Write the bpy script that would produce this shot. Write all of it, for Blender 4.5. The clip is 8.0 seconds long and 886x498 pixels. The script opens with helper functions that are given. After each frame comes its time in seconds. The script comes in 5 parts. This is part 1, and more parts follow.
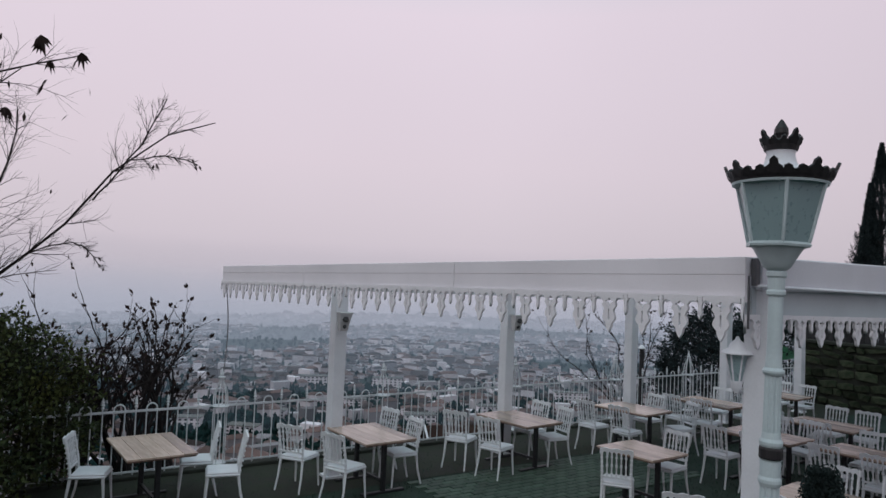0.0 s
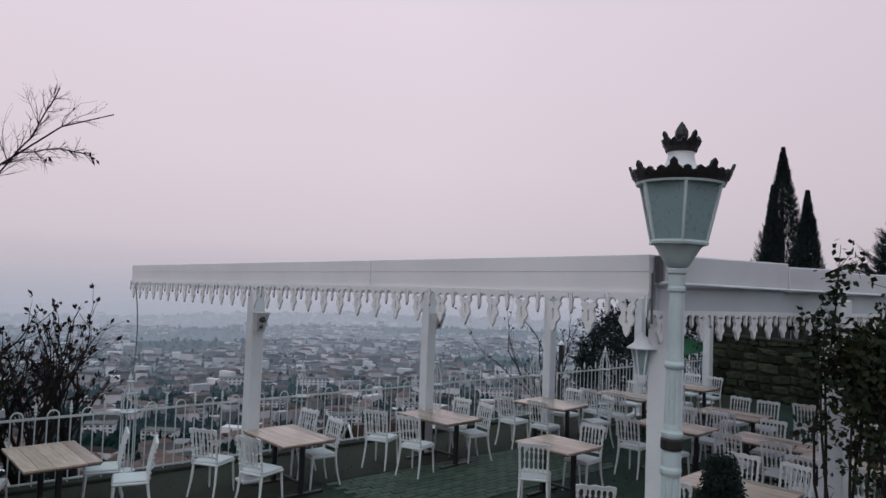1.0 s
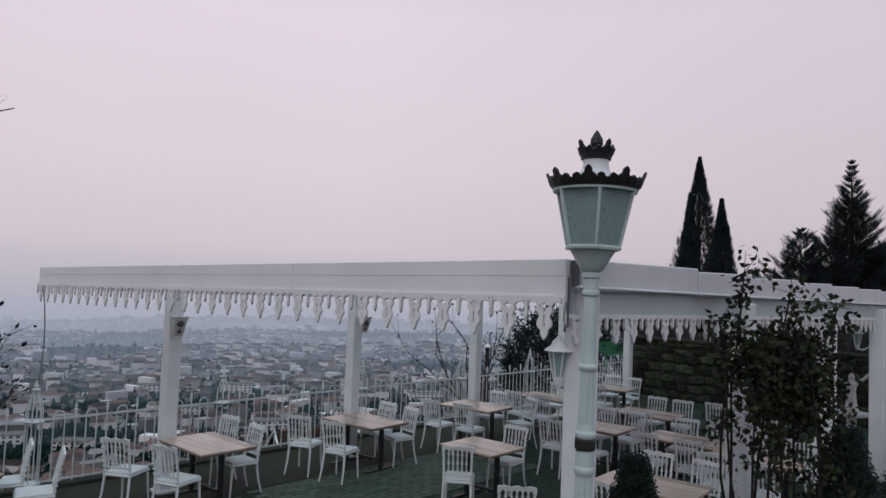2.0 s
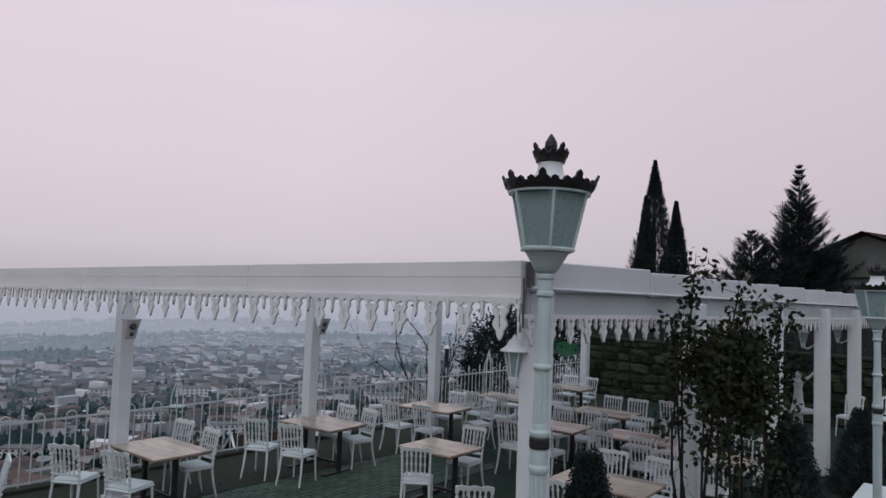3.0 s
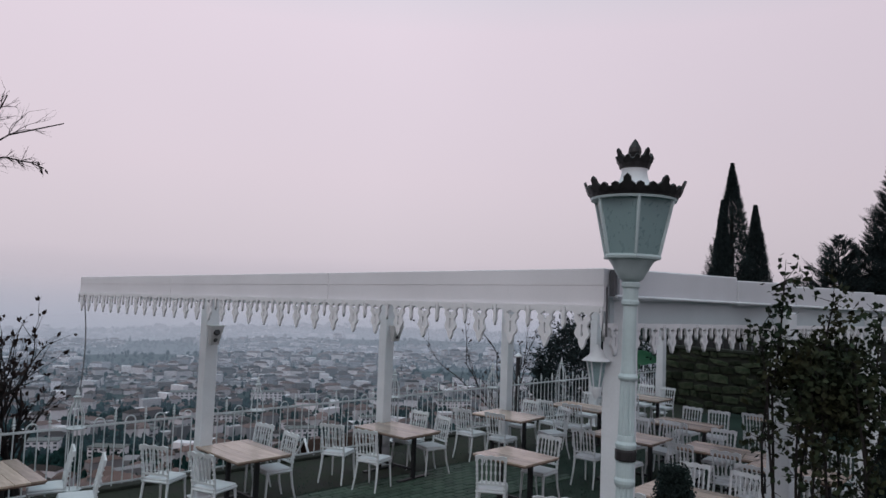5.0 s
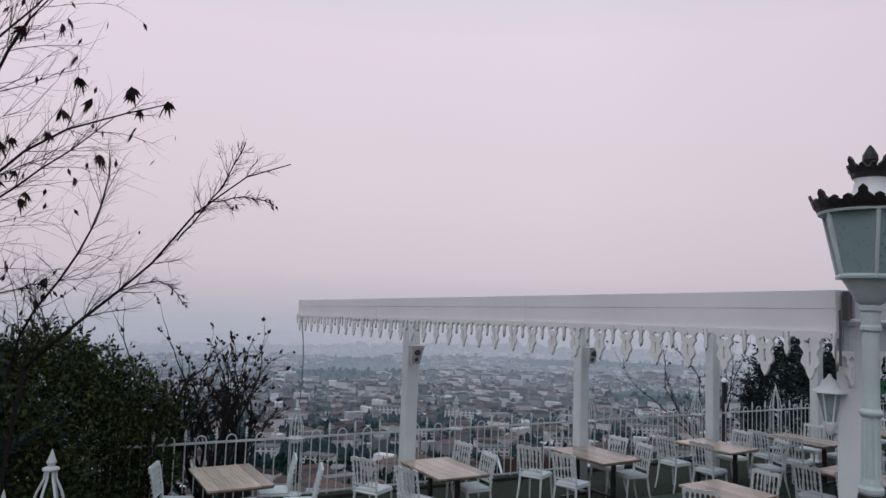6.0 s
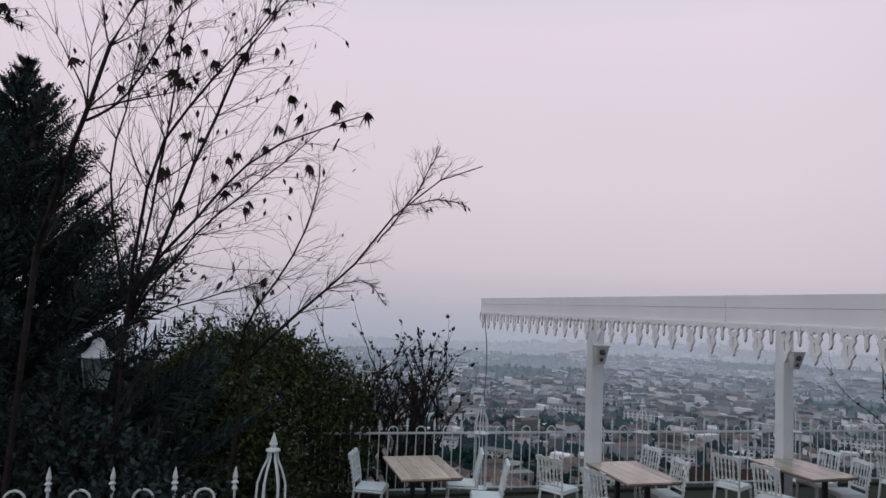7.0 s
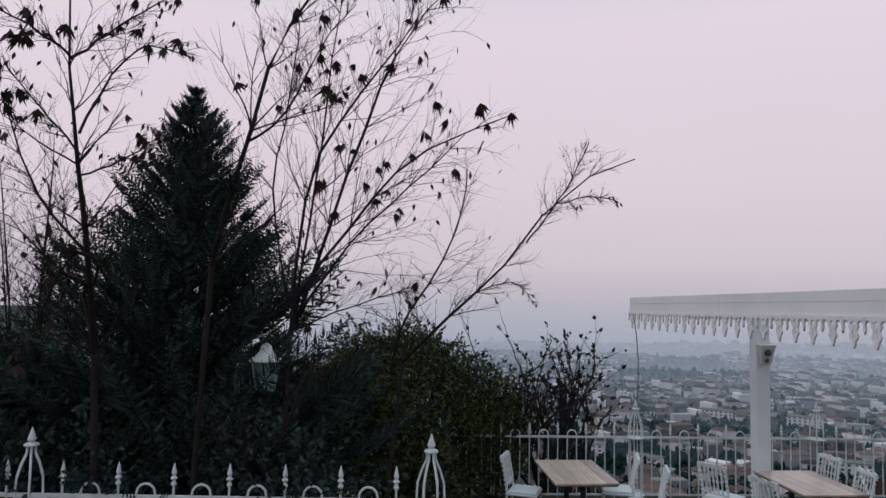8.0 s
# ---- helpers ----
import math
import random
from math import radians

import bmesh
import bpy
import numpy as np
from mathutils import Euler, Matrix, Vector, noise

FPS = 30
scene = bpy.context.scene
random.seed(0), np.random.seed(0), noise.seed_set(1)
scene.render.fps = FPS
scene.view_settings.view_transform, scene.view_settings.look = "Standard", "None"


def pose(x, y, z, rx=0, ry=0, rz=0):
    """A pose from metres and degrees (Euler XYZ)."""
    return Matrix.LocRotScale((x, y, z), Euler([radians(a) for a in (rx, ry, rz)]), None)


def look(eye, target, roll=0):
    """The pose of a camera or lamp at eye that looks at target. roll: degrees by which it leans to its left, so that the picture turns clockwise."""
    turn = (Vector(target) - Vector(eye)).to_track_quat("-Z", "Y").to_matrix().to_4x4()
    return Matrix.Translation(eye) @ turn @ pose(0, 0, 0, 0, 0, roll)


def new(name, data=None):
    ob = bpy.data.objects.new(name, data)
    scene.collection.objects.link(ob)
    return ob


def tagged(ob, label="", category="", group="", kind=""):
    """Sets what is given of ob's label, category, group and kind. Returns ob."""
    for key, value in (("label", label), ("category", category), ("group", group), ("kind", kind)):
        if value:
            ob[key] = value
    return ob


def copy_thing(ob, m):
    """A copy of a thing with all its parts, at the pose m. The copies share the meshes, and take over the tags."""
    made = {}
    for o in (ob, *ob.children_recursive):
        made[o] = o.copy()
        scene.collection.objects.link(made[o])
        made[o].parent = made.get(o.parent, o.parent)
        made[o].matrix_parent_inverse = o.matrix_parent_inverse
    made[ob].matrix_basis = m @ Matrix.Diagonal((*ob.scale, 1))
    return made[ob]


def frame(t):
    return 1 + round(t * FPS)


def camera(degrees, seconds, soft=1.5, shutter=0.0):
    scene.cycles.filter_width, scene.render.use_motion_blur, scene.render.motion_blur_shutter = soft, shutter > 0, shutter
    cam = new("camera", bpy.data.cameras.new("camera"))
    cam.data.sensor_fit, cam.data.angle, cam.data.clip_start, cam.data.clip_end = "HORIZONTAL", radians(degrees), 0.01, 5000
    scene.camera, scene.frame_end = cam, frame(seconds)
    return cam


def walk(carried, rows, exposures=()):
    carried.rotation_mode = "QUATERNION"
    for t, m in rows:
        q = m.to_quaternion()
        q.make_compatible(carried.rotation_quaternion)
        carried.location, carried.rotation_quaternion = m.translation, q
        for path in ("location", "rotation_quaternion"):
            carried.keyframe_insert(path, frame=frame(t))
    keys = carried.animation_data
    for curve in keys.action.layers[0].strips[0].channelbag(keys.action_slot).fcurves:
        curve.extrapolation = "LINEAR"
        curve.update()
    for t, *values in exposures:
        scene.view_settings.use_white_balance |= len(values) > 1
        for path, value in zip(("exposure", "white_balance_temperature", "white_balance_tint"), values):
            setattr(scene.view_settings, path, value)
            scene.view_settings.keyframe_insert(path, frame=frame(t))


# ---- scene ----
cam = camera(65.3, 8.0, soft=1.5)
PATH = [
    (0, (-0.199, 1.018, 2.948), (-0.243, 3.015, 3.036), 2.40),
    (0.5, (-0.154, 1.044, 2.951), (-0.092, 3.041, 3.041), 2.32),
    (1, (-0.117, 1.046, 2.950), (0.053, 3.036, 3.042), 2.09),
    (1.5, (-0.083, 1.046, 2.955), (0.199, 3.023, 3.058), 2.14),
    (3, (-0.042, 1.016, 2.955), (0.439, 2.954, 3.072), 2.09),
    (3.5, (-0.039, 1.010, 2.953), (0.474, 2.939, 3.081), 2.10),
    (4, (-0.040, 1.008, 2.954), (0.478, 2.935, 3.076), 2.29),
    (4.2, (-0.046, 1.008, 2.954), (0.465, 2.938, 3.074), 2.26),
    (5.3, (-0.143, 1.036, 2.965), (-0.003, 3.026, 3.114), 2.13),
    (5.5, (-0.154, 1.034, 2.970), (-0.125, 3.026, 3.140), 2.15),
    (6, (-0.201, 1.021, 2.982), (-0.451, 2.998, 3.149), 2.03),
    (6.5, (-0.255, 1.012, 2.988), (-0.728, 2.948, 3.154), 2.38),
    (7, (-0.313, 0.980, 2.988), (-1.046, 2.836, 3.129), 2.40),
    (7.5, (-0.376, 0.982, 2.981), (-1.316, 2.741, 3.117), 1.65),
    (8, (-0.411, 0.977, 2.974), (-1.494, 2.652, 3.112), 0.97),
]
walk(cam, [(t, look(eye, target, roll)) for t, eye, target, roll in PATH])

# ---- world and light: an even winter overcast ----
SUN_EL, SUN_AZ = radians(48), radians(215)
world = bpy.data.worlds.new("overcast")
scene.world = world
world.use_nodes = True
wn, wl = world.node_tree.nodes, world.node_tree.links
wn.clear()
w_out = wn.new("ShaderNodeOutputWorld")
w_bg = wn.new("ShaderNodeBackground")
w_bg.inputs["Strength"].default_value = 1.0
w_sky = wn.new("ShaderNodeTexSky")
w_sky.sky_type = "NISHITA"
w_sky.sun_disc = False
w_sky.sun_elevation, w_sky.sun_rotation = SUN_EL, SUN_AZ
w_sky.dust_density, w_sky.air_density = 5.0, 1.2
w_dim = wn.new("ShaderNodeVectorMath")
w_dim.operation = "SCALE"
w_dim.inputs["Scale"].default_value = 0.012
w_tc = wn.new("ShaderNodeTexCoord")
w_sep = wn.new("ShaderNodeSeparateXYZ")
w_ramp = wn.new("ShaderNodeValToRGB")
for pos, col in ((0.0, (0.535, 0.49, 0.555)), (0.05, (0.605, 0.54, 0.605)), (0.16, (0.675, 0.58, 0.645)), (0.36, (0.725, 0.625, 0.70)), (0.56, (0.50, 0.60, 0.66)), (1.0, (0.36, 0.53, 0.60))):
    e = w_ramp.color_ramp.elements[0] if pos == 0 else (w_ramp.color_ramp.elements[-1] if pos == 1 else w_ramp.color_ramp.elements.new(pos))
    e.position, e.color = pos, (*col, 1)
w_noise = wn.new("ShaderNodeTexNoise")
w_noise.inputs["Scale"].default_value = 1.6
w_noise.inputs["Detail"].default_value = 3.0
w_map = wn.new("ShaderNodeMapRange")
w_map.inputs["To Min"].default_value, w_map.inputs["To Max"].default_value = 0.95, 1.05
w_mul = wn.new("ShaderNodeVectorMath")
w_mul.operation = "SCALE"
w_add = wn.new("ShaderNodeVectorMath")
wl.new(w_tc.outputs["Generated"], w_sep.inputs[0])
wl.new(w_sep.outputs["Z"], w_ramp.inputs[0])
wl.new(w_tc.outputs["Generated"], w_noise.inputs["Vector"])
wl.new(w_noise.outputs["Fac"], w_map.inputs["Value"])
wl.new(w_ramp.outputs["Color"], w_mul.inputs[0])
w_side = wn.new("ShaderNodeMapRange")      # the cloud is a little thicker to the east
w_side.inputs["From Min"].default_value, w_side.inputs["From Max"].default_value = 0.05, 0.8
w_side.inputs["To Min"].default_value, w_side.inputs["To Max"].default_value = 1.015, 0.86
w_both = wn.new("ShaderNodeMath")
w_both.operation = "MULTIPLY"
wl.new(w_sep.outputs["X"], w_side.inputs["Value"])
wl.new(w_side.outputs[0], w_both.inputs[0])
wl.new(w_map.outputs["Result"], w_both.inputs[1])
wl.new(w_both.outputs[0], w_mul.inputs["Scale"])
wl.new(w_sky.outputs["Color"], w_dim.inputs[0])
wl.new(w_mul.outputs[0], w_add.inputs[0])
wl.new(w_dim.outputs[0], w_add.inputs[1])
wl.new(w_add.outputs[0], w_bg.inputs["Color"])
wl.new(w_bg.outputs[0], w_out.inputs[0])
sun = new("sun", bpy.data.lights.new("sun", "SUN"))
sun.data.energy, sun.data.angle, sun.data.color = 0.35, radians(25), (0.93, 1.0, 1.0)
sun.matrix_world = look((0, 0, 60), (0 + 20, 0 + 28, 20))

# ---- materials ----


def mat(name, col, rough=0.6, var=0.25, scale=6.0, bump=0.15, fine=60.0, metal=0.0, col2=None, spread=0.0, island=0.0, stretch=(1, 1, 1), spec=0.4):
    """A surface of two mixed tones at a coarse and a fine scale, with fine relief."""
    m = bpy.data.materials.new(name)
    m.use_nodes = True
    n, l = m.node_tree.nodes, m.node_tree.links
    b = n["Principled BSDF"]
    b.inputs["Roughness"].default_value, b.inputs["Metallic"].default_value = rough, metal
    b.inputs["Specular IOR Level"].default_value = spec
    tc = n.new("ShaderNodeTexCoord")
    mp = n.new("ShaderNodeMapping")
    mp.inputs["Scale"].default_value = stretch
    l.new(tc.outputs["Object"], mp.inputs["Vector"])
    big, small = n.new("ShaderNodeTexNoise"), n.new("ShaderNodeTexNoise")
    big.inputs["Scale"].default_value, big.inputs["Detail"].default_value = scale, 5
    small.inputs["Scale"].default_value, small.inputs["Detail"].default_value = fine, 3
    for k in (big, small):
        l.new(mp.outputs[0], k.inputs["Vector"])
    mixf = n.new("ShaderNodeMath")
    mixf.operation = "MULTIPLY_ADD"
    mixf.inputs[1].default_value = 0.35
    l.new(small.outputs["Fac"], mixf.inputs[0])
    l.new(big.outputs["Fac"], mixf.inputs[2])
    ramp = n.new("ShaderNodeMapRange")
    ramp.inputs["From Min"].default_value, ramp.inputs["From Max"].default_value = 0.45, 0.9
    l.new(mixf.outputs[0], ramp.inputs["Value"])
    mix = n.new("ShaderNodeMix")
    mix.data_type = "RGBA"
    dark = col2 or tuple(c * (1 - var) for c in col)
    mix.inputs["A"].default_value, mix.inputs["B"].default_value = (*col, 1), (*dark, 1)
    l.new(ramp.outputs[0], mix.inputs["Factor"])
    out = mix.outputs["Result"]
    if spread or island:
        hsv = n.new("ShaderNodeHueSaturation")
        rnd = n.new("ShaderNodeObjectInfo").outputs["Random"] if spread else n.new("ShaderNodeNewGeometry").outputs["Random Per Island"]
        amt = spread or island
        mr = n.new("ShaderNodeMapRange")
        mr.inputs["To Min"].default_value, mr.inputs["To Max"].default_value = 1 - amt, 1 + amt
        l.new(rnd, mr.inputs["Value"])
        l.new(mr.outputs[0], hsv.inputs["Value"])
        l.new(out, hsv.inputs["Color"])
        out = hsv.outputs["Color"]
    l.new(out, b.inputs["Base Color"])
    if bump:
        bp = n.new("ShaderNodeBump")
        bp.inputs["Strength"].default_value, bp.inputs["Distance"].default_value = bump, 0.01
        l.new(mixf.outputs[0], bp.inputs["Height"])
        l.new(bp.outputs[0], b.inputs["Normal"])
    rr = n.new("ShaderNodeMapRange")
    rr.inputs["To Min"].default_value, rr.inputs["To Max"].default_value = max(rough - 0.12, 0.03), min(rough + 0.12, 1)
    l.new(big.outputs["Fac"], rr.inputs["Value"])
    l.new(rr.outputs[0], b.inputs["Roughness"])
    return m


M_WHITE = mat("white_paint", (0.74, 0.76, 0.80), 0.45, 0.16, 3.0, 0.08)
M_CHAIR = mat("white_resin", (0.70, 0.725, 0.75), 0.35, 0.10, 5.0, 0.04)
M_CUSHION = mat("white_cushion", (0.74, 0.75, 0.78), 0.7, 0.12, 7.0, 0.2, 200)
M_CANVAS = mat("awning_canvas", (0.80, 0.77, 0.81), 0.75, 0.12, 1.4, 0.1, 120)
M_FOLD = mat("folded_canvas", (0.66, 0.655, 0.70), 0.7, 0.14, 1.6, 0.1, 90)
# canvas of the front beam, darkened to carry the shade it lies in
M_BEAM = mat("shaded_canvas", (0.50, 0.555, 0.585), 0.7, 0.16, 2.0, 0.1, 90)
M_LACE = mat("lace_board", (0.80, 0.79, 0.82), 0.5, 0.16, 4.0, 0.08)
M_RAIL = mat("fence_paint", (0.70, 0.74, 0.77), 0.45, 0.35, 4.0, 0.1)
M_PLANK = mat("table_plank", (0.56, 0.43, 0.35), 0.2, 0.35, 3.0, 0.08, 40, spread=0.35, stretch=(1.2, 9, 9), spec=0.6)
M_EDGE = mat("table_edge", (0.16, 0.10, 0.07), 0.5, 0.3, 8.0)
M_IRON = mat("black_iron", (0.02, 0.021, 0.024), 0.45, 0.4, 10.0, 0.2)
M_CROWN = mat("black_crown_paint", (0.022, 0.020, 0.022), 0.5, 0.5, 18.0, 0.3)
M_LAMP = mat("lamp_paint", (0.50, 0.59, 0.61), 0.35, 0.18, 5.0, 0.06)
M_GRASS_BED = mat("lawn_soil", (0.022, 0.048, 0.034), 0.95, 0.5, 1.2, 0.5, 40)
M_BLADE = mat("grass_blade", (0.030, 0.072, 0.045), 0.8, 0.4, 2.0, 0, 20, island=0.45)
M_PAVE = mat("mossy_paver", (0.055, 0.085, 0.068), 0.7, 0.5, 2.0, 0.4, 50, col2=(0.03, 0.06, 0.035), spread=0.3)
M_EARTH = mat("hill_earth", (0.022, 0.040, 0.038), 0.95, 0.5, 0.02, 0.3, 0.4, col2=(0.014, 0.030, 0.026))
M_STONE = mat("wall_stone", (0.048, 0.052, 0.036), 0.95, 0.6, 2.5, 0.9, 35, col2=(0.014, 0.026, 0.014), spread=0.6, spec=0.1)
M_MORTAR = mat("wall_mortar", (0.026, 0.030, 0.023), 0.95, 0.4, 6.0, 0.5)
M_BARK = mat("dark_bark", (0.034, 0.029, 0.029), 0.9, 0.4, 10.0, 0.4, spec=0.08)
M_DRYLEAF = mat("dry_leaf", (0.042, 0.029, 0.027), 0.85, 0.4, 12.0, 0.1, island=0.4, spec=0.08)
M_SPRUCE = mat("spruce_needles", (0.042, 0.062, 0.060), 0.85, 0.4, 3.0, 0, island=0.5, spec=0.08)
M_CYPRESS = mat("cypress_needles", (0.026, 0.038, 0.040), 0.85, 0.4, 1.0, 0, island=0.5, spec=0.08)
M_HEDGE = mat("hedge_leaf", (0.034, 0.054, 0.029), 0.75, 0.5, 1.5, 0, col2=(0.060, 0.062, 0.016), island=0.6, spec=0.08)
M_ROSE = mat("rose_leaf", (0.015, 0.029, 0.018), 0.6, 0.4, 3.0, 0, col2=(0.034, 0.032, 0.016), island=0.6, spec=0.08)
M_ROOF = mat("city_roof", (0.110, 0.070, 0.064), 0.85, 0.3, 0.02, 0, 0.3, island=0.8)
M_CITY = mat("city_wall", (0.50, 0.47, 0.50), 0.85, 0.25, 0.02, 0, 0.3, island=0.75)
M_CITYTREE = mat("city_tree", (0.010, 0.030, 0.029), 0.9, 0.4, 0.02, 0, 0.3, island=0.5, spec=0.08)
M_WINDOW = mat("dark_window", (0.05, 0.055, 0.065), 0.3, 0.3, 0.1, 0)
M_TILE = mat("old_roof_tile", (0.085, 0.045, 0.035), 0.85, 0.4, 2.0, 0.3, 20, spread=0.3)
M_PLASTER = mat("old_plaster", (0.16, 0.165, 0.16), 0.85, 0.35, 1.0, 0.2)
M_BOARD = mat("dark_board", (0.022, 0.022, 0.024), 0.8, 0.4, 4.0, 0.3, spread=0.4)
M_CLOTH = mat("white_cloth", (0.75, 0.76, 0.78), 0.8, 0.1, 4.0, 0.2, 150)
M_CABLE = mat("grey_cable", (0.10, 0.10, 0.11), 0.6, 0.2)
M_GREEN = mat("green_tarpaulin", (0.03, 0.16, 0.07), 0.6, 0.3, 2.0)
M_BOX = mat("speaker_shell", (0.55, 0.55, 0.56), 0.5, 0.2)
M_CONE = mat("speaker_cone", (0.05, 0.05, 0.055), 0.6, 0.3)


def glassy():
    m = bpy.data.materials.new("frosted_pane")
    m.use_nodes = True
    n, l = m.node_tree.nodes, m.node_tree.links
    b = n["Principled BSDF"]
    b.inputs["Base Color"].default_value = (0.25, 0.35, 0.365, 1)
    b.inputs["Roughness"].default_value = 0.28
    b.inputs["Transmission Weight"].default_value = 0.12
    t = n.new("ShaderNodeTexNoise")
    t.inputs["Scale"].default_value = 9.0
    r = n.new("ShaderNodeMapRange")
    r.inputs["To Min"].default_value, r.inputs["To Max"].default_value = 0.18, 0.42
    l.new(t.outputs["Fac"], r.inputs["Value"])
    l.new(r.outputs[0], b.inputs["Roughness"])
    return m


M_PANE = glassy()


def thin_canvas():
    m = mat("thin_canvas", (0.62, 0.62, 0.66), 0.8, 0.15, 1.2, 0.05, 90)
    n, l = m.node_tree.nodes, m.node_tree.links
    tr, mx = n.new("ShaderNodeBsdfTranslucent"), n.new("ShaderNodeMixShader")
    tr.inputs["Color"].default_value = (0.55, 0.58, 0.62, 1)
    mx.inputs[0].default_value = 0.45
    l.new(n["Principled BSDF"].outputs[0], mx.inputs[1])
    l.new(tr.outputs[0], mx.inputs[2])
    l.new(mx.outputs[0], n["Material Output"].inputs[0])
    return m


M_THIN = thin_canvas()


def haze_glow(name, low, top, dense, tone):
    """Far haze painted as emission, as bright as the sky behind it: thick at its foot and gone at its top (heights in
    metres).
    """
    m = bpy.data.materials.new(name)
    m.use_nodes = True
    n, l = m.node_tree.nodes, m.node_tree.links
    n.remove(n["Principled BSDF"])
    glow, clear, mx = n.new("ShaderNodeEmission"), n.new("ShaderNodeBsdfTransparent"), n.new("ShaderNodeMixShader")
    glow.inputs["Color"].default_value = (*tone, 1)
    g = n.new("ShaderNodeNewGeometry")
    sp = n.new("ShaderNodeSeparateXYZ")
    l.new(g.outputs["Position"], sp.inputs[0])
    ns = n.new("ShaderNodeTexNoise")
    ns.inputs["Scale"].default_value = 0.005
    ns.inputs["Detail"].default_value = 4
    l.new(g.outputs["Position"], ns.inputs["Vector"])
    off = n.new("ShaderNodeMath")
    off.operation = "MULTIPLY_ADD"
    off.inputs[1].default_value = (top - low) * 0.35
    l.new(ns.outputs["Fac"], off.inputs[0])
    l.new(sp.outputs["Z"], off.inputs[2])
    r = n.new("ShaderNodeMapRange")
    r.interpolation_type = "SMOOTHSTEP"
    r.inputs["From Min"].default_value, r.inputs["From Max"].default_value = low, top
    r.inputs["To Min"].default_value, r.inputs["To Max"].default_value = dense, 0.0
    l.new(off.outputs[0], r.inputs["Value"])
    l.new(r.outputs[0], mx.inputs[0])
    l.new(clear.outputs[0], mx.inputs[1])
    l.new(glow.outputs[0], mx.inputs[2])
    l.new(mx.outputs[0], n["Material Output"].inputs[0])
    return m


# ---- mesh helpers ----
def part(name, bm, material, parent=None, label="", smooth=False):
    me = bpy.data.meshes.new(name)
    bm.normal_update()
    bm.to_mesh(me)
    bm.free()
    return hold(name, me, material, parent, label, smooth)


def hold(name, me, material, parent=None, label="", smooth=False):
    if material and not me.materials:
        me.materials.append(material)
    if smooth:
        me.shade_smooth()
    ob = new(name, me)
    if parent:
        ob.parent = parent
    if label:
        ob["label"] = label
    return ob


def thing(name, at, label, category, group="", kind="", turn=0.0):
    ob = new(name)
    ob.empty_display_size = 0.1
    ob.matrix_basis = pose(*at, 0, 0, turn)
    return tagged(ob, label, category, group, kind)


def box(bm, c, s, rz=0.0, m=None, bevel=0.0):
    r = bmesh.ops.create_cube(bm, size=1, matrix=(m or Matrix()) @ Matrix.LocRotScale(c, Euler((0, 0, rz)), s))
    if bevel:
        es = {e for v in r["verts"] for e in v.link_edges}
        bmesh.ops.bevel(bm, geom=list(es), offset=bevel, segments=1, affect="EDGES")
    return bm


def rod(bm, a, b, r0, r1=None, seg=8, caps=True):
    a, b = Vector(a), Vector(b)
    d = b - a
    if d.length < 1e-6:
        return bm
    m = Matrix.Translation((a + b) / 2) @ d.to_track_quat("Z", "Y").to_matrix().to_4x4()
    bmesh.ops.create_cone(bm, cap_ends=caps, segments=seg, radius1=r0, radius2=r0 if r1 is None else r1, depth=d.length, matrix=m)
    return bm


def lathe(bm, prof, seg=16, at=(0, 0, 0), flute=0.0):
    rings = []
    for r, z in prof:
        ring = []
        for i in range(seg):
            k = r * (1 - flute * (i % 2))
            a = 2 * math.pi * i / seg
            ring.append(bm.verts.new((at[0] + k * math.cos(a), at[1] + k * math.sin(a), at[2] + z)))
        rings.append(ring)
    for p, q in zip(rings, rings[1:]):
        for i in range(seg):
            bm.faces.new((p[i], p[(i + 1) % seg], q[(i + 1) % seg], q[i]))
    bm.faces.new(list(reversed(rings[0])))
    bm.faces.new(rings[-1])
    return bm


def tube(bm, pts, r, seg=6, r1=None):
    n = len(pts) - 1
    for i in range(n):
        k0 = r + ((r1 if r1 is not None else r) - r) * i / n
        k1 = r + ((r1 if r1 is not None else r) - r) * (i + 1) / n
        rod(bm, pts[i], pts[i + 1], k0, k1, seg, caps=True)
    return bm


def raw(name, verts, faces, material, parent=None, label="", smooth=False):
    me = bpy.data.meshes.new(name)
    me.from_pydata(verts, [], faces)
    me.update()
    return hold(name, me, material, parent, label, smooth)


def cutout(name, outer, holes, thick):
    """A flat board with a shaped outline and holes, as a mesh in the xz plane, thick along y."""
    cu = bpy.data.curves.new(name, "CURVE")
    cu.dimensions, cu.fill_mode, cu.extrude = "2D", "BOTH", thick / 2
    for loop in [outer, *holes]:
        s = cu.splines.new("POLY")
        s.points.add(len(loop) - 1)
        for p, (x, y) in zip(s.points, loop):
            p.co = (x, y, 0, 1)
        s.use_cyclic_u = True
    tmp = bpy.data.objects.new(name, cu)
    me = bpy.data.meshes.new_from_object(tmp)
    me.transform(Matrix.Rotation(radians(90), 4, "X"))
    bpy.data.objects.remove(tmp)
    me.name = name
    return me


def V2(a, b, k):
    return (a[0] + (b[0] - a[0]) * k, a[1] + (b[1] - a[1]) * k)


rng = random.Random(7)
FENCE_A, FENCE_B = (-5.6, 9.88), (9.3, 20.35)


# ---- ground: terrace, hillside and the plain below, one sheet ----
FN = Vector((-0.575, 0.818))      # outward from the back fence


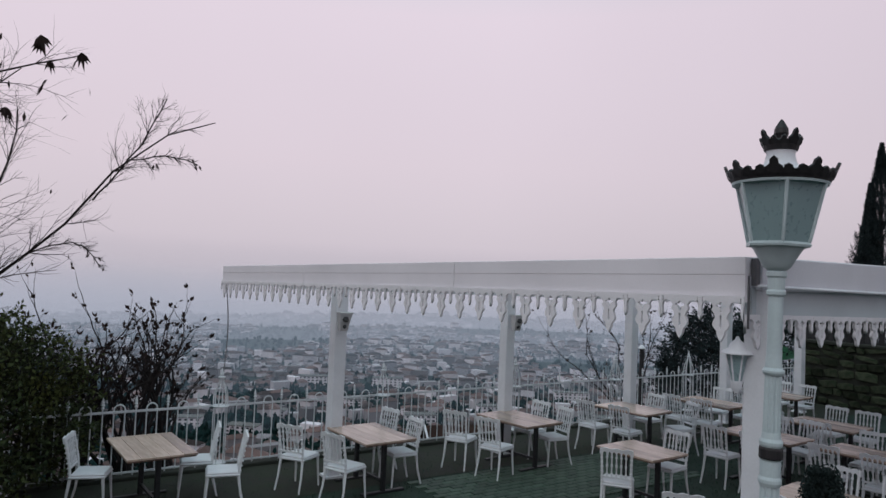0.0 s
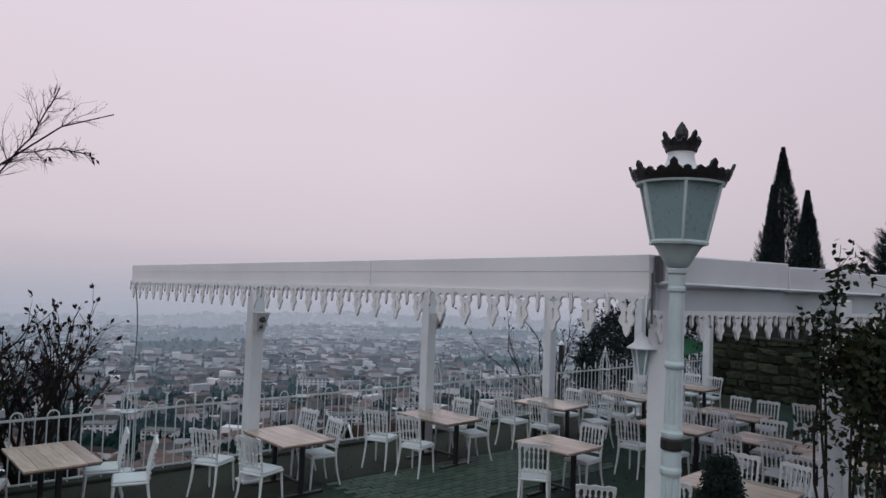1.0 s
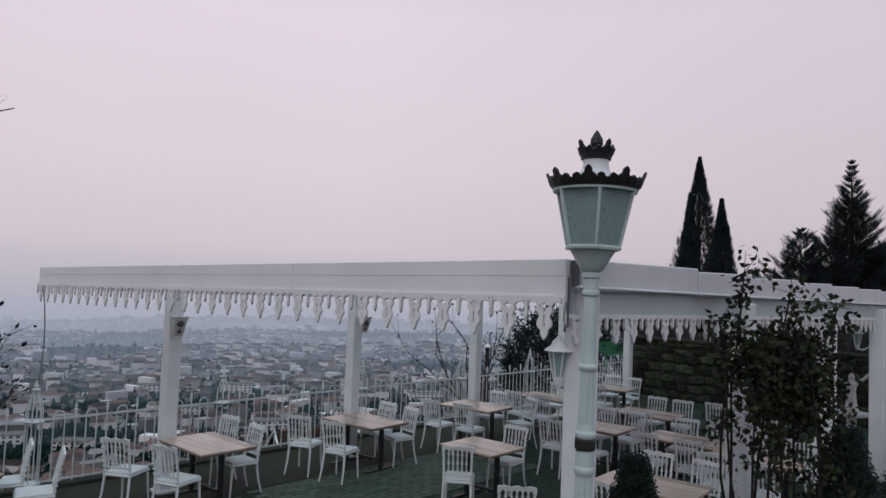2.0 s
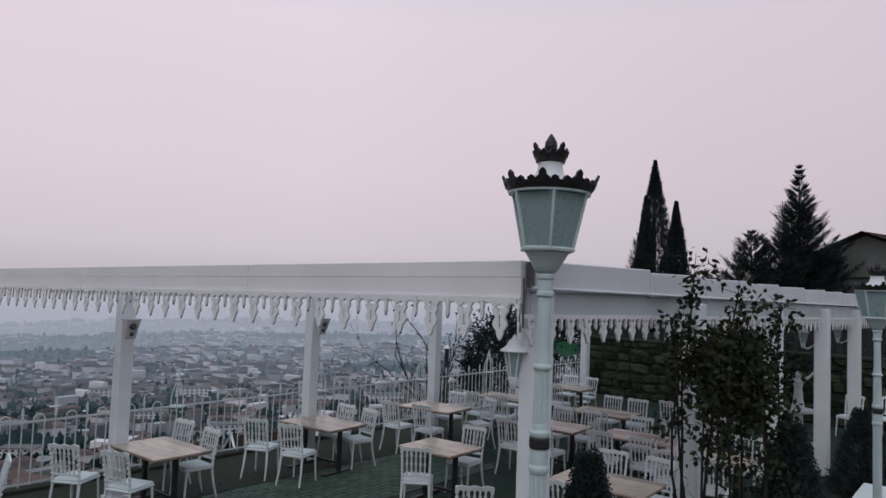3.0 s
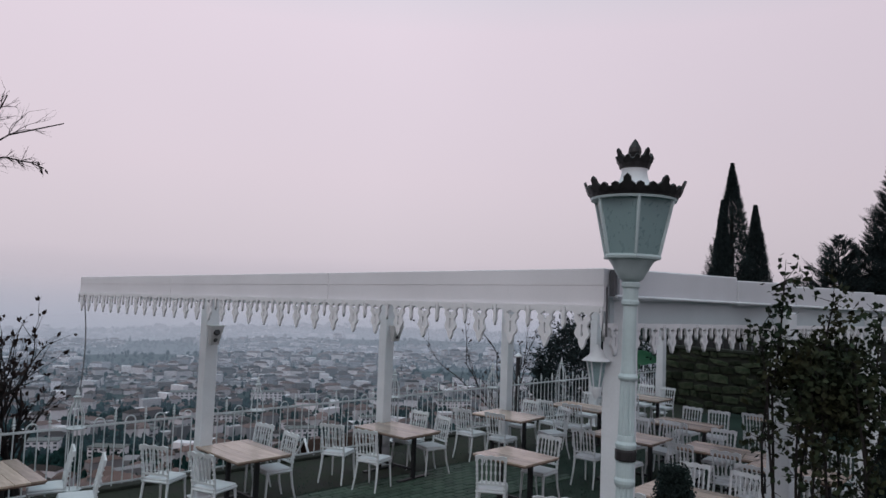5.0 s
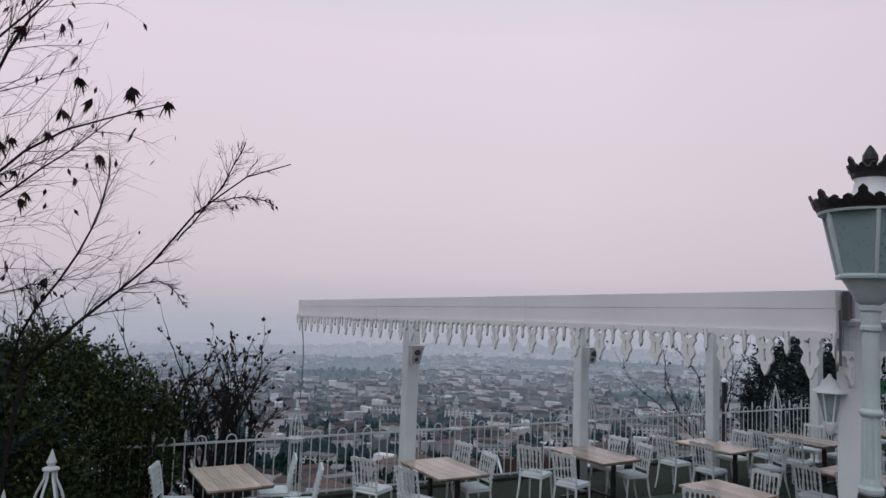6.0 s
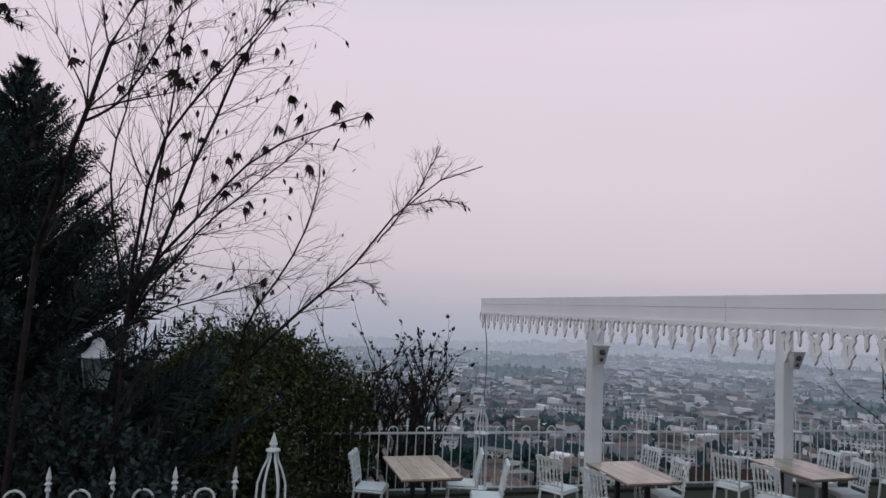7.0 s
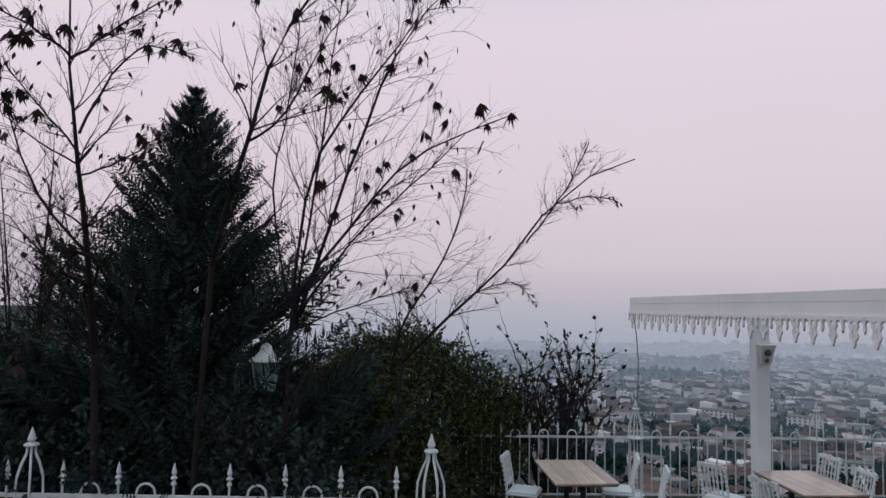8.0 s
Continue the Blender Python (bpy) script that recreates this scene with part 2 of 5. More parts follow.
def ground_z(x, y):
    d = (x - FENCE_A[0]) * FN.x + (y - FENCE_A[1]) * FN.y          # beyond the fence
    e = max(0.0, d - 0.35)
    if x > 8 and d > -4:
        e = max(0.0, e - 0.25 * (x - 8))
    z = -140 * (1 - math.exp(-e / 170)) if e > 0 else 0.0
    far = math.hypot(x, y)
    az = math.atan2(x, y)
    if far > 900:
        z += min(1, (far - 900) / 1500) * (26 + 24 * math.sin(az * 2.2 + 0.6) + 5 * math.sin(far * 0.004 + az * 9))
    if far > 3600:
        z += (far - 3600) * 0.01
    return z


def build_ground():
    nr, na = 110, 150
    verts, faces = [(0, 0, 0)], []
    for i in range(1, nr + 1):
        r = 0.9 * (1.0755 ** i - 1) * 14.5
        for j in range(na):
            a = 2 * math.pi * j / na
            x, y = r * math.sin(a), r * math.cos(a)
            verts.append((x, y, ground_z(x, y)))
    for j in range(na):
        faces.append((0, 1 + (j + 1) % na, 1 + j))
    for i in range(nr - 1):
        for j in range(na):
            a, b = 1 + i * na + j, 1 + i * na + (j + 1) % na
            faces.append((a, b, b + na, a + na))
    ob = raw("ground", verts, faces, M_EARTH, smooth=True)
    tagged(ob, "dark grassy hillside falling to the hazy plain", "ground", kind="structure")


build_ground()

lawn = raw("lawn", [(-7.5, 2.0, 0.012), (9.5, 2.0, 0.012), (14.6, 12.6, 0.012), (9.1, 20.1, 0.012), (-5.5, 9.8, 0.012)], [(0, 1, 2, 3, 4)], M_GRASS_BED)
tagged(lawn, "dark green damp lawn of the terrace", "lawn", kind="structure")


def build_grass():
    r = random.Random(3)
    verts, faces = [], []
    for _ in range(42000):
        x, y = r.uniform(-5, 9), r.uniform(7.0, 19)
        d = (x - FENCE_A[0]) * FN.x + (y - FENCE_A[1]) * FN.y
        if d > -0.3 or (x - 1.0) ** 2 + (y - 10.6) ** 2 < 0.1:
            continue
        h, a, w = r.uniform(0.015, 0.045), r.uniform(0, 6.28), r.uniform(0.004, 0.009)
        lx, ly = r.uniform(-0.02, 0.02), r.uniform(-0.02, 0.02)
        k = len(verts)
        verts += [(x - w * math.cos(a), y - w * math.sin(a), 0.01), (x + w * math.cos(a), y + w * math.sin(a), 0.01), (x + lx, y + ly, 0.012 + h)]
        faces.append((k, k + 1, k + 2))
    ob = raw("grass", verts, faces, M_BLADE)
    tagged(ob, "short dark green grass on the terrace", "grass", kind="stuff")


build_grass()

# ---- low kerb under the back fence ----
bm = bmesh.new()
mid = V2(FENCE_A, FENCE_B, 0.5)
LEN = math.dist(FENCE_A, FENCE_B)
ANG = math.atan2(FENCE_B[1] - FENCE_A[1], FENCE_B[0] - FENCE_A[0])
box(bm, (mid[0], mid[1], 0.03), (LEN + 0.3, 0.22, 0.10), ANG, bevel=0.012)
tagged(part("kerb", bm, M_MORTAR), "dark concrete kerb under the fence", "kerb", kind="structure")


def beyond(u, d):
    """A plan point u metres along the back fence and d metres inside it."""
    return (FENCE_A[0] + 0.818 * u + 0.575 * d, FENCE_A[1] + 0.575 * u - 0.818 * d)


bed = raw("planting_bed", [(*beyond(-0.2, 0.1), 0.03), (*beyond(18.3, 0.1), 0.03), (*beyond(18.3, 1.72), 0.02), (*beyond(-0.2, 1.72), 0.02)], [(3, 2, 1, 0)], mat("bed_soil", (0.018, 0.016, 0.014), 0.95, 0.5, 2.0, 0.8, 30, col2=(0.02, 0.03, 0.015)))
tagged(bed, "dark soil bed along the fence", "soil bed", kind="structure")
pav = thing("pavement", (*beyond(0, 1.78), 0.0), "mossy green paving stones before the fence bed", "pavement", kind="structure", turn=math.degrees(ANG))
bm = bmesh.new()
box(bm, (0, 0, 0), (0.21, 0.105, 0.05), bevel=0.006)
pme = bpy.data.meshes.new("paver")
bm.to_mesh(pme)
bm.free()
pme.materials.append(M_PAVE)
rp = random.Random(12)
for j in range(15):
    for i in range(20):
        hold("paver", pme, None, pav).matrix_basis = pose(4.7 + (i + 0.5 * (j % 2)) * 0.222, -0.06 - j * 0.116, 0.004 + rp.uniform(-0.003, 0.004), rp.uniform(-1, 1), rp.uniform(-1, 1), rp.uniform(-1.5, 1.5))


# ---- fences ----
def spear_mesh():
    bm = bmesh.new()
    rod(bm, (0, 0, 0), (0, 0, 1.0), 0.0095, seg=6)
    lathe(bm, [(0.016, 1.0), (0.022, 1.012), (0.016, 1.024), (0.010, 1.04), (0.026, 1.05), (0.026, 1.056), (0.012, 1.07), (0.02, 1.09), (0.013, 1.125), (0.002, 1.165)], 8)
    me = bpy.data.meshes.new("spear")
    bm.to_mesh(me)
    bm.free()
    return me


def arch_mesh(w):
    bm = bmesh.new()
    pts = [(-w / 2, 0, 0.1), (-w / 2, 0, 0.98)] + [(-w / 2 * math.cos(a), 0, 0.98 + w / 2 * math.sin(a)) for a in (0.52, 1.05, 1.57, 2.09, 2.62)] + [(w / 2, 0, 0.98), (w / 2, 0, 0.1)]
    tube(bm, pts, 0.0095, 6)
    me = bpy.data.meshes.new("arch_bar")
    bm.to_mesh(me)
    bm.free()
    return me


def cage_mesh():
    """An ornamental cage of bent rods with a finial, that stands on the rail."""
    bm = bmesh.new()
    for i in range(6):
        a = math.pi / 3 * i
        prof = [(0.10, 0.0), (0.10, 0.93), (0.105, 1.0), (0.10, 1.12), (0.07, 1.22), (0.035, 1.30), (0.03, 1.36)]
        tube(bm, [(r * math.cos(a), r * math.sin(a), z) for r, z in prof], 0.009, 5)
    for z, r in ((0.12, 0.115), (0.945, 0.118)):
        lathe(bm, [(r, z - 0.012), (r + 0.012, z), (r, z + 0.012)], 14)
    lathe(bm, [(0.05, 1.355), (0.055, 1.365), (0.05, 1.375), (0.018, 1.385), (0.032, 1.41), (0.022, 1.44), (0.003, 1.50)], 10)
    me = bpy.data.meshes.new("ornamental_cage")
    bm.to_mesh(me)
    bm.free()
    return me


SPEAR, ARCH, CAGE = spear_mesh(), arch_mesh(0.14), cage_mesh()
for me in (SPEAR, ARCH, CAGE):
    me.materials.append(M_RAIL)


def fence(name, a, b, z, cages, label, period=0.42, first=0.0, cage_height=1.0, spear_height=1.0):
    length = math.dist(a, b)
    ang = math.degrees(math.atan2(b[1] - a[1], b[0] - a[0]))
    top = thing(name, (a[0], a[1], z), label, "fence", kind="structure", turn=ang)
    for h, t in ((0.95, 0.034), (0.12, 0.028)):
        bm = bmesh.new()
        box(bm, (length / 2, 0, h), (length, 0.014, t), bevel=0.003)
        part("rail", bm, M_RAIL, top)
    x, odd = 0.0, True
    n = int(length / (period / 2))
    for i in range(n + 1):
        x = first + i * period / 2
        if x > length:
            break
        if any(abs(x - c) < 0.13 for c in cages):
            continue
        ob = hold("spear_bar" if i % 2 == 0 else "arch_bar", SPEAR if i % 2 == 0 else ARCH, None, top)
        ob.matrix_basis = pose(x, 0, 0) @ Matrix.Diagonal((1, 1, spear_height if i % 2 == 0 else 1.0, 1))
    for c in cages:
        ob = hold("ornamental_cage", CAGE, None, top)
        ob.matrix_basis = pose(c, 0, 0) @ Matrix.Diagonal((1, 1, cage_height, 1))
    return top


def at_fence(x):
    return (x - FENCE_A[0]) / (FENCE_B[0] - FENCE_A[0]) * LEN


fence("fence_back", FENCE_A, FENCE_B, 0.0, [at_fence(x) for x in (-3.62, -1.38, 1.0, 3.3, 5.35, 7.6)], "white painted wrought iron fence with spears and arches")
fence("fence_side", (-5.66, 9.82), (-6.45, 9.70), 0.0, [], "white painted iron fence beside the shrubbery")
bm = bmesh.new()
NEAR_A, NEAR_B = (-3.36, 5.423), (-7.65, 2.65)
nm = V2(NEAR_A, NEAR_B, 0.5)
box(bm, (nm[0], nm[1], 0.235), (math.dist(NEAR_A, NEAR_B) + 0.3, 0.26, 0.49), math.atan2(NEAR_B[1] - NEAR_A[1], NEAR_B[0] - NEAR_A[0]), bevel=0.02)
tagged(part("plinth_wall", bm, M_MORTAR), "low dark concrete wall that carries the fence", "wall", kind="structure")
fence("fence_near", NEAR_A, NEAR_B, 0.48, [0.0, 3.03], "white painted iron fence with finials before dark trees", first=0.26, cage_height=0.97, spear_height=1.038)


# ---- pergola ----
CORNER, LEFT_END, P5 = (1.456, 5.02), (-3.97, 12.10), (9.586, 10.84)
FRONT = Vector((P5[0] - CORNER[0], P5[1] - CORNER[1])).normalized()
SIDE = Vector((LEFT_END[0] - CORNER[0], LEFT_END[1] - CORNER[1]))
SIDE_LEN = SIDE.length
SIDE = SIDE.normalized()
F_ANG, S_ANG = math.degrees(math.atan2(FRONT.y, FRONT.x)), math.degrees(math.atan2(SIDE.y, SIDE.x))


def mirror(half):
    return half + [(-x, y) for x, y in reversed(half) if abs(x) > 1e-6]


def lace_mesh(w, h):
    """One repeat of the carved board: a pointed drop between two scrolls, with pierced leaves."""
    s, v = w / 0.28, h / 0.34
    half = [(0.14, 0.0), (0.14, -0.185), (0.131, -0.160), (0.124, -0.128), (0.130, -0.105), (0.124, -0.062), (0.102, -0.042), (0.070, -0.048), (0.052, -0.080), (0.062, -0.108), (0.044, -0.135),
            (0.036, -0.16), (0.050, -0.192), (0.055, -0.22), (0.042, -0.245), (0.026, -0.262), (0.025, -0.285), (0.013, -0.318), (0.0, -0.34)]
    outer = [(x * s, y * v) for x, y in [(-0.14, 0.0)] + half + [(-x, y) for x, y in reversed(half[1:-1])]]
    cross = mirror([(0.0, -0.048), (0.012, -0.058), (0.009, -0.07), (0.03, -0.066), (0.034, -0.082), (0.012, -0.09), (0.008, -0.115), (0.0, -0.125)])
    slit = mirror([(0.0, -0.14), (0.007, -0.15), (0.004, -0.19), (0.009, -0.225), (0.0, -0.255)])
    holes = [[(x * s, y * v) for x, y in lp] for lp in (cross, slit)]
    for q in (-1, 1):
        for cy, r in ((-0.022, 0.006), (-0.045, 0.008)):
            holes.append([((q * 0.124 + r * math.cos(k * 1.5708)) * s, (cy + 1.5 * r * math.sin(k * 1.5708)) * v) for k in range(4)])
    return cutout("lace_board", outer, holes, 0.018)


LACE = lace_mesh(0.278, 0.27)
LACE.materials.append(M_LACE)
LACE2 = lace_mesh(0.24, 0.20)
LACE2.materials.append(M_LACE)


def quad_box(bm, a, b, n, z0a, z1a, z0b, z1b, t):
    """A slab between plan points a and b, t thick along n, with its own heights at each end."""
    v = [bm.verts.new((p[0] + n[0] * k, p[1] + n[1] * k, z)) for p, lo, hi in ((a, z0a, z1a), (b, z0b, z1b)) for k in (0, t) for z in (lo, hi)]
    for f in ((0, 1, 3, 2), (4, 6, 7, 5), (0, 4, 5, 1), (2, 3, 7, 6), (1, 5, 7, 3), (0, 2, 6, 4)):
        bm.faces.new([v[i] for i in f])
    bmesh.ops.recalc_face_normals(bm, faces=bm.faces)
    return bm


def pt(u, s):
    return (CORNER[0] + FRONT.x * u + SIDE.x * s, CORNER[1] + FRONT.y * u + SIDE.y * s)


pergola = thing("pergola", (0, 0, 0), "white pergola with carved fringe boards and canvas roof over the tables", "pergola")
# the side face: canvas valance with a seam, then the carved boards
inward = (FRONT.x, FRONT.y)
seams = [0.0, 0.31, 0.66, 1.0]
for k0, k1 in zip(seams, seams[1:]):
    a, b = pt(0, SIDE_LEN * k0 + 0.003), pt(0, SIDE_LEN * k1 - 0.003)
    za, zb = 3.152 - 0.137 * k0, 3.152 - 0.137 * k1
    bm = bmesh.new()
    quad_box(bm, a, b, inward, za - 0.262, za - 0.101, zb - 0.262, zb - 0.101, 0.03)
    part("valance", bm, M_CANVAS, pergola, "pale grey canvas valance")
    bm = bmesh.new()
    a2, b2 = pt(-0.003, SIDE_LEN * k0 + 0.003), pt(-0.003, SIDE_LEN * k1 - 0.003)
    quad_box(bm, a2, b2, inward, za - 0.105, za, zb - 0.105, zb, 0.09)
    bmesh.ops.bevel(bm, geom=list(bm.edges), offset=0.004, segments=1, affect="EDGES")
    part("roof_edge", bm, M_CANVAS, pergola)
n = round(SIDE_LEN / 0.277)
for i in range(n):
    s = (i + 0.5) * SIDE_LEN / n
    p = pt(-0.012, s)
    ob = hold("lace_board", LACE, None, pergola)
    ob.matrix_basis = pose(p[0], p[1], 3.152 - 0.137 * s / SIDE_LEN - 0.228, 0.6 * math.sin(i * 2.1), 0, S_ANG + 180)
# roof modules, each a long canvas box that ends over the front beam
ENDS = [0.10] + [1.83 + 1.25 * k for k in range(10)]
for i, (u0, u1) in enumerate(zip(ENDS, ENDS[1:])):
    z1 = 3.182 - 0.0035 * u1
    bm = bmesh.new()
    a, b, c, d = pt(u0 + 0.012, -0.03), pt(u1 - 0.012, -0.03), pt(u1 - 0.012, 0.24), pt(u0 + (0.10 if i == 0 else 0.012), 0.24)
    dip = 0.02
    vs = [bm.verts.new((*p, z)) for z0 in (-0.20, 0.0) for p, z in zip((a, b, c, d), (z1 + z0 - dip, z1 + z0, z1 + z0, z1 + z0 - dip))]
    for f in ((3, 2, 1, 0), (4, 5, 6, 7), (0, 1, 5, 4), (1, 2, 6, 5), (2, 3, 7, 6), (3, 0, 4, 7)):
        bm.faces.new([vs[k] for k in f])
    bmesh.ops.bevel(bm, geom=list(bm.edges), offset=0.008, segments=1, affect="EDGES")
    part("roof_box", bm, M_FOLD, pergola, "white folded canvas roof box")
    bm = bmesh.new()
    quad_box(bm, pt(u1 - 0.05, 0.24), pt(u1 - 0.05, SIDE_LEN - 0.3), inward, z1 - 0.17, z1 - 0.06, z1 - 0.26, z1 - 0.17, 0.06)
    part("rafter", bm, M_WHITE, pergola)
    # unseen canvas, added over the right-hand modules to dim the seats below
    if i > 1:
        rows = []
        for q in range(13):
            k = q / 12
            s0 = 0.24 + SIDE_LEN * 0.58 * k
            sag = 0.035 * math.sin(k * 12 * 3.1416) + 0.02 * math.cos(q * 2.4 + i)
            rows.append([(*pt(u0 + 0.03 + (u1 - u0 - 0.11) * j / 2, s0), z1 - 0.10 - 0.10 * k + sag) for j in range(3)])
        vv = [p for rw0 in rows for p in rw0]
        ff = [(3 * q + j, 3 * q + j + 1, 3 * q + j + 4, 3 * q + j + 3) for q in range(12) for j in range(2)]
        raw("shade_canvas", vv, ff, M_THIN, pergola, "thin pale canvas added to shade the tables", smooth=True)
# front beam, rail and carved boards
TOTAL = ENDS[-1]
bm = bmesh.new()
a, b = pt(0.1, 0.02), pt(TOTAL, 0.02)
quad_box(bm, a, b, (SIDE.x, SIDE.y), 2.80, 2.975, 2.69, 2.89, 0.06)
part("front_beam", bm, M_BEAM, pergola, "canvas front beam with its shade painted in grey")
bm = bmesh.new()
tube(bm, [(*pt(0.05, -0.05), 2.985), (*pt(TOTAL, -0.05), 2.915)], 0.010, 8)
part("gutter_rail", bm, M_WHITE, pergola)
n = int(TOTAL / 0.24)
for i in range(n):
    p = pt((i + 0.5) * 0.24, 0.0)
    ob = hold("lace_board", LACE2, None, pergola)
    ob.matrix_basis = pose(p[0], p[1], 2.82 - 0.0095 * i * 0.24, 0, 0, F_ANG)
# back beam
bm = bmesh.new()
quad_box(bm, pt(0.3, SIDE_LEN - 1.6), pt(TOTAL, SIDE_LEN - 1.6), (SIDE.x, SIDE.y), 2.72, 2.86, 2.66, 2.80, 0.12)
part("back_beam", bm, M_WHITE, pergola)


def post(x, y, top, w=0.19, turn=0.0, lean=0.0):
    bm = bmesh.new()
    box(bm, (0, 0, top / 2), (w, w, top), bevel=0.012)
    box(bm, (0, 0, 0.03), (w + 0.08, w + 0.08, 0.06), bevel=0.01)
    ob = part("post", bm, M_WHITE, pergola)
    ob.matrix_basis = pose(x, y, 0, 0, lean, turn)


for x, y in ((-1.905, 11.17), (0.71, 13.04), (3.31, 14.90), (5.90, 16.76), (8.43, 18.56)):
    post(x, y, 2.80, 0.19, F_ANG)
post(1.625, 5.165, 2.97, 0.16, F_ANG)
for u, w in ((2.83, 0.19), (5.45, 0.19), (8.03, 0.19), (10.48, 0.19)):
    p = pt(u, 0.0)
    post(p[0], p[1], 2.93 - 0.007 * u, w, F_ANG)
# raised planting bed along the pergola's open front
bm = bmesh.new()
quad_box(bm, pt(4.7, -0.5), pt(12.2, -0.5), (SIDE.x, SIDE.y), 0.0, 0.44, 0.0, 0.44, 0.8)
bmesh.ops.bevel(bm, geom=list(bm.edges), offset=0.03, segments=2, affect="EDGES")
tagged(part("raised_bed", bm, bed.data.materials[0]), "low raised bed of dark soil under the pergola posts", "soil bed", kind="structure")
# dark flat strip and thin tube at the corner, and the cable that hangs from the far end
bm = bmesh.new()
quad_box(bm, pt(0.045, -0.035), pt(0.085, -0.035), (SIDE.x, SIDE.y), 2.985, 3.145, 2.985, 3.145, 0.03)
tube(bm, [(*pt(-0.002, -0.02), 3.04), (*pt(-0.002, -0.02), 2.74)], 0.007, 6)
part("corner_strip", bm, M_CABLE, pergola)
bm = bmesh.new()
a, b = (*pt(0.02, SIDE_LEN - 0.10), 2.78), (-3.62, 11.33, 1.40)
tube(bm, [tuple(a[j] + (b[j] - a[j]) * k / 8 + (0.05 * math.sin(k / 8 * 3.14) if j == 0 else 0) for j in range(3)) for k in range(9)], 0.009, 5)
tagged(part("hanging_cable", bm, M_CABLE), "thin grey cable from the awning to the fence", "cable")


def loudspeaker(x, y, z, turn):
    t = thing("loudspeaker", (x, y, z), "small grey outdoor loudspeaker fixed to a post", "loudspeaker", "loudspeakers", turn=turn)
    bm = bmesh.new()
    box(bm, (0, 0, 0.14), (0.20, 0.17, 0.02), bevel=0.004)
    vs = [bm.verts.new(p) for p in ((-0.09, -0.08, 0.13), (0.09, -0.08, 0.13), (0.09, 0.08, 0.13), (-0.09, 0.08, 0.13), (-0.055, 0.0, -0.12), (0.055, 0.0, -0.12), (0.055, 0.08, -0.12), (-0.055, 0.08, -0.12))]
    for f in ((0, 1, 2, 3), (7, 6, 5, 4), (0, 4, 5, 1), (1, 5, 6, 2), (2, 6, 7, 3), (3, 7, 4, 0)):
        bm.faces.new([vs[k] for k in f])
    bmesh.ops.recalc_face_normals(bm, faces=bm.faces)
    part("cabinet", bm, M_BOX, t)
    for z0, r in ((0.06, 0.05), (-0.05, 0.03)):
        bm = bmesh.new()
        yy = -0.08 + (0.13 - z0) / 0.25 * 0.08
        bmesh.ops.create_cone(bm, cap_ends=True, segments=16, radius1=r, radius2=r * 0.7, depth=0.03, matrix=pose(0, yy - 0.004, z0, 72, 0, 0))
        part("speaker_cone", bm, M_CONE, t, "dark round speaker cone")
    bm = bmesh.new()
    box(bm, (0, 0.10, 0.03), (0.05, 0.08, 0.05))
    part("bracket", bm, M_BOX, t)


loudspeaker(-1.79, 10.95, 2.27, 30)
loudspeaker(0.86, 12.85, 2.25, 30)


# ---- lamps ----
def petal_mesh(k, w):
    bm = bmesh.new()
    outline = [(-w / 2, 0), (-w * 0.62, k * 0.35), (-w * 0.3, k * 0.55), (-w * 0.28, k * 0.8), (0, k), (w * 0.28, k * 0.8), (w * 0.3, k * 0.55), (w * 0.62, k * 0.35), (w / 2, 0)]
    f = [bm.verts.new((-0.007, y, z)) for y, z in outline]
    g = [bm.verts.new((0.007, y, z)) for y, z in outline]
    bm.faces.new(f)
    bm.faces.new(list(reversed(g)))
    for j in range(len(f)):
        q = (j + 1) % len(f)
        bm.faces.new((f[q], f[j], g[j], g[q]))
    bmesh.ops.recalc_face_normals(bm, faces=bm.faces)
    me = bpy.data.meshes.new("crown_leaf")
    bm.to_mesh(me)
    bm.free()
    me.materials.append(M_CROWN)
    return me


def petal_ring(owner, r, z, n, h, lean, w):
    """A crown of small pointed leaves set round a ring."""
    tall, short = petal_mesh(h, w), petal_mesh(h * 0.55, w)
    for i in range(n):
        a = 2 * math.pi * i / n
        ob = hold("crown_leaf", tall if i % 3 == 0 else short, None, owner)
        ob.matrix_basis = Matrix.Rotation(a, 4, "Z") @ Matrix.Translation((r, 0, z)) @ Matrix.Rotation(lean, 4, "Y")


LAMP_R = 1.13


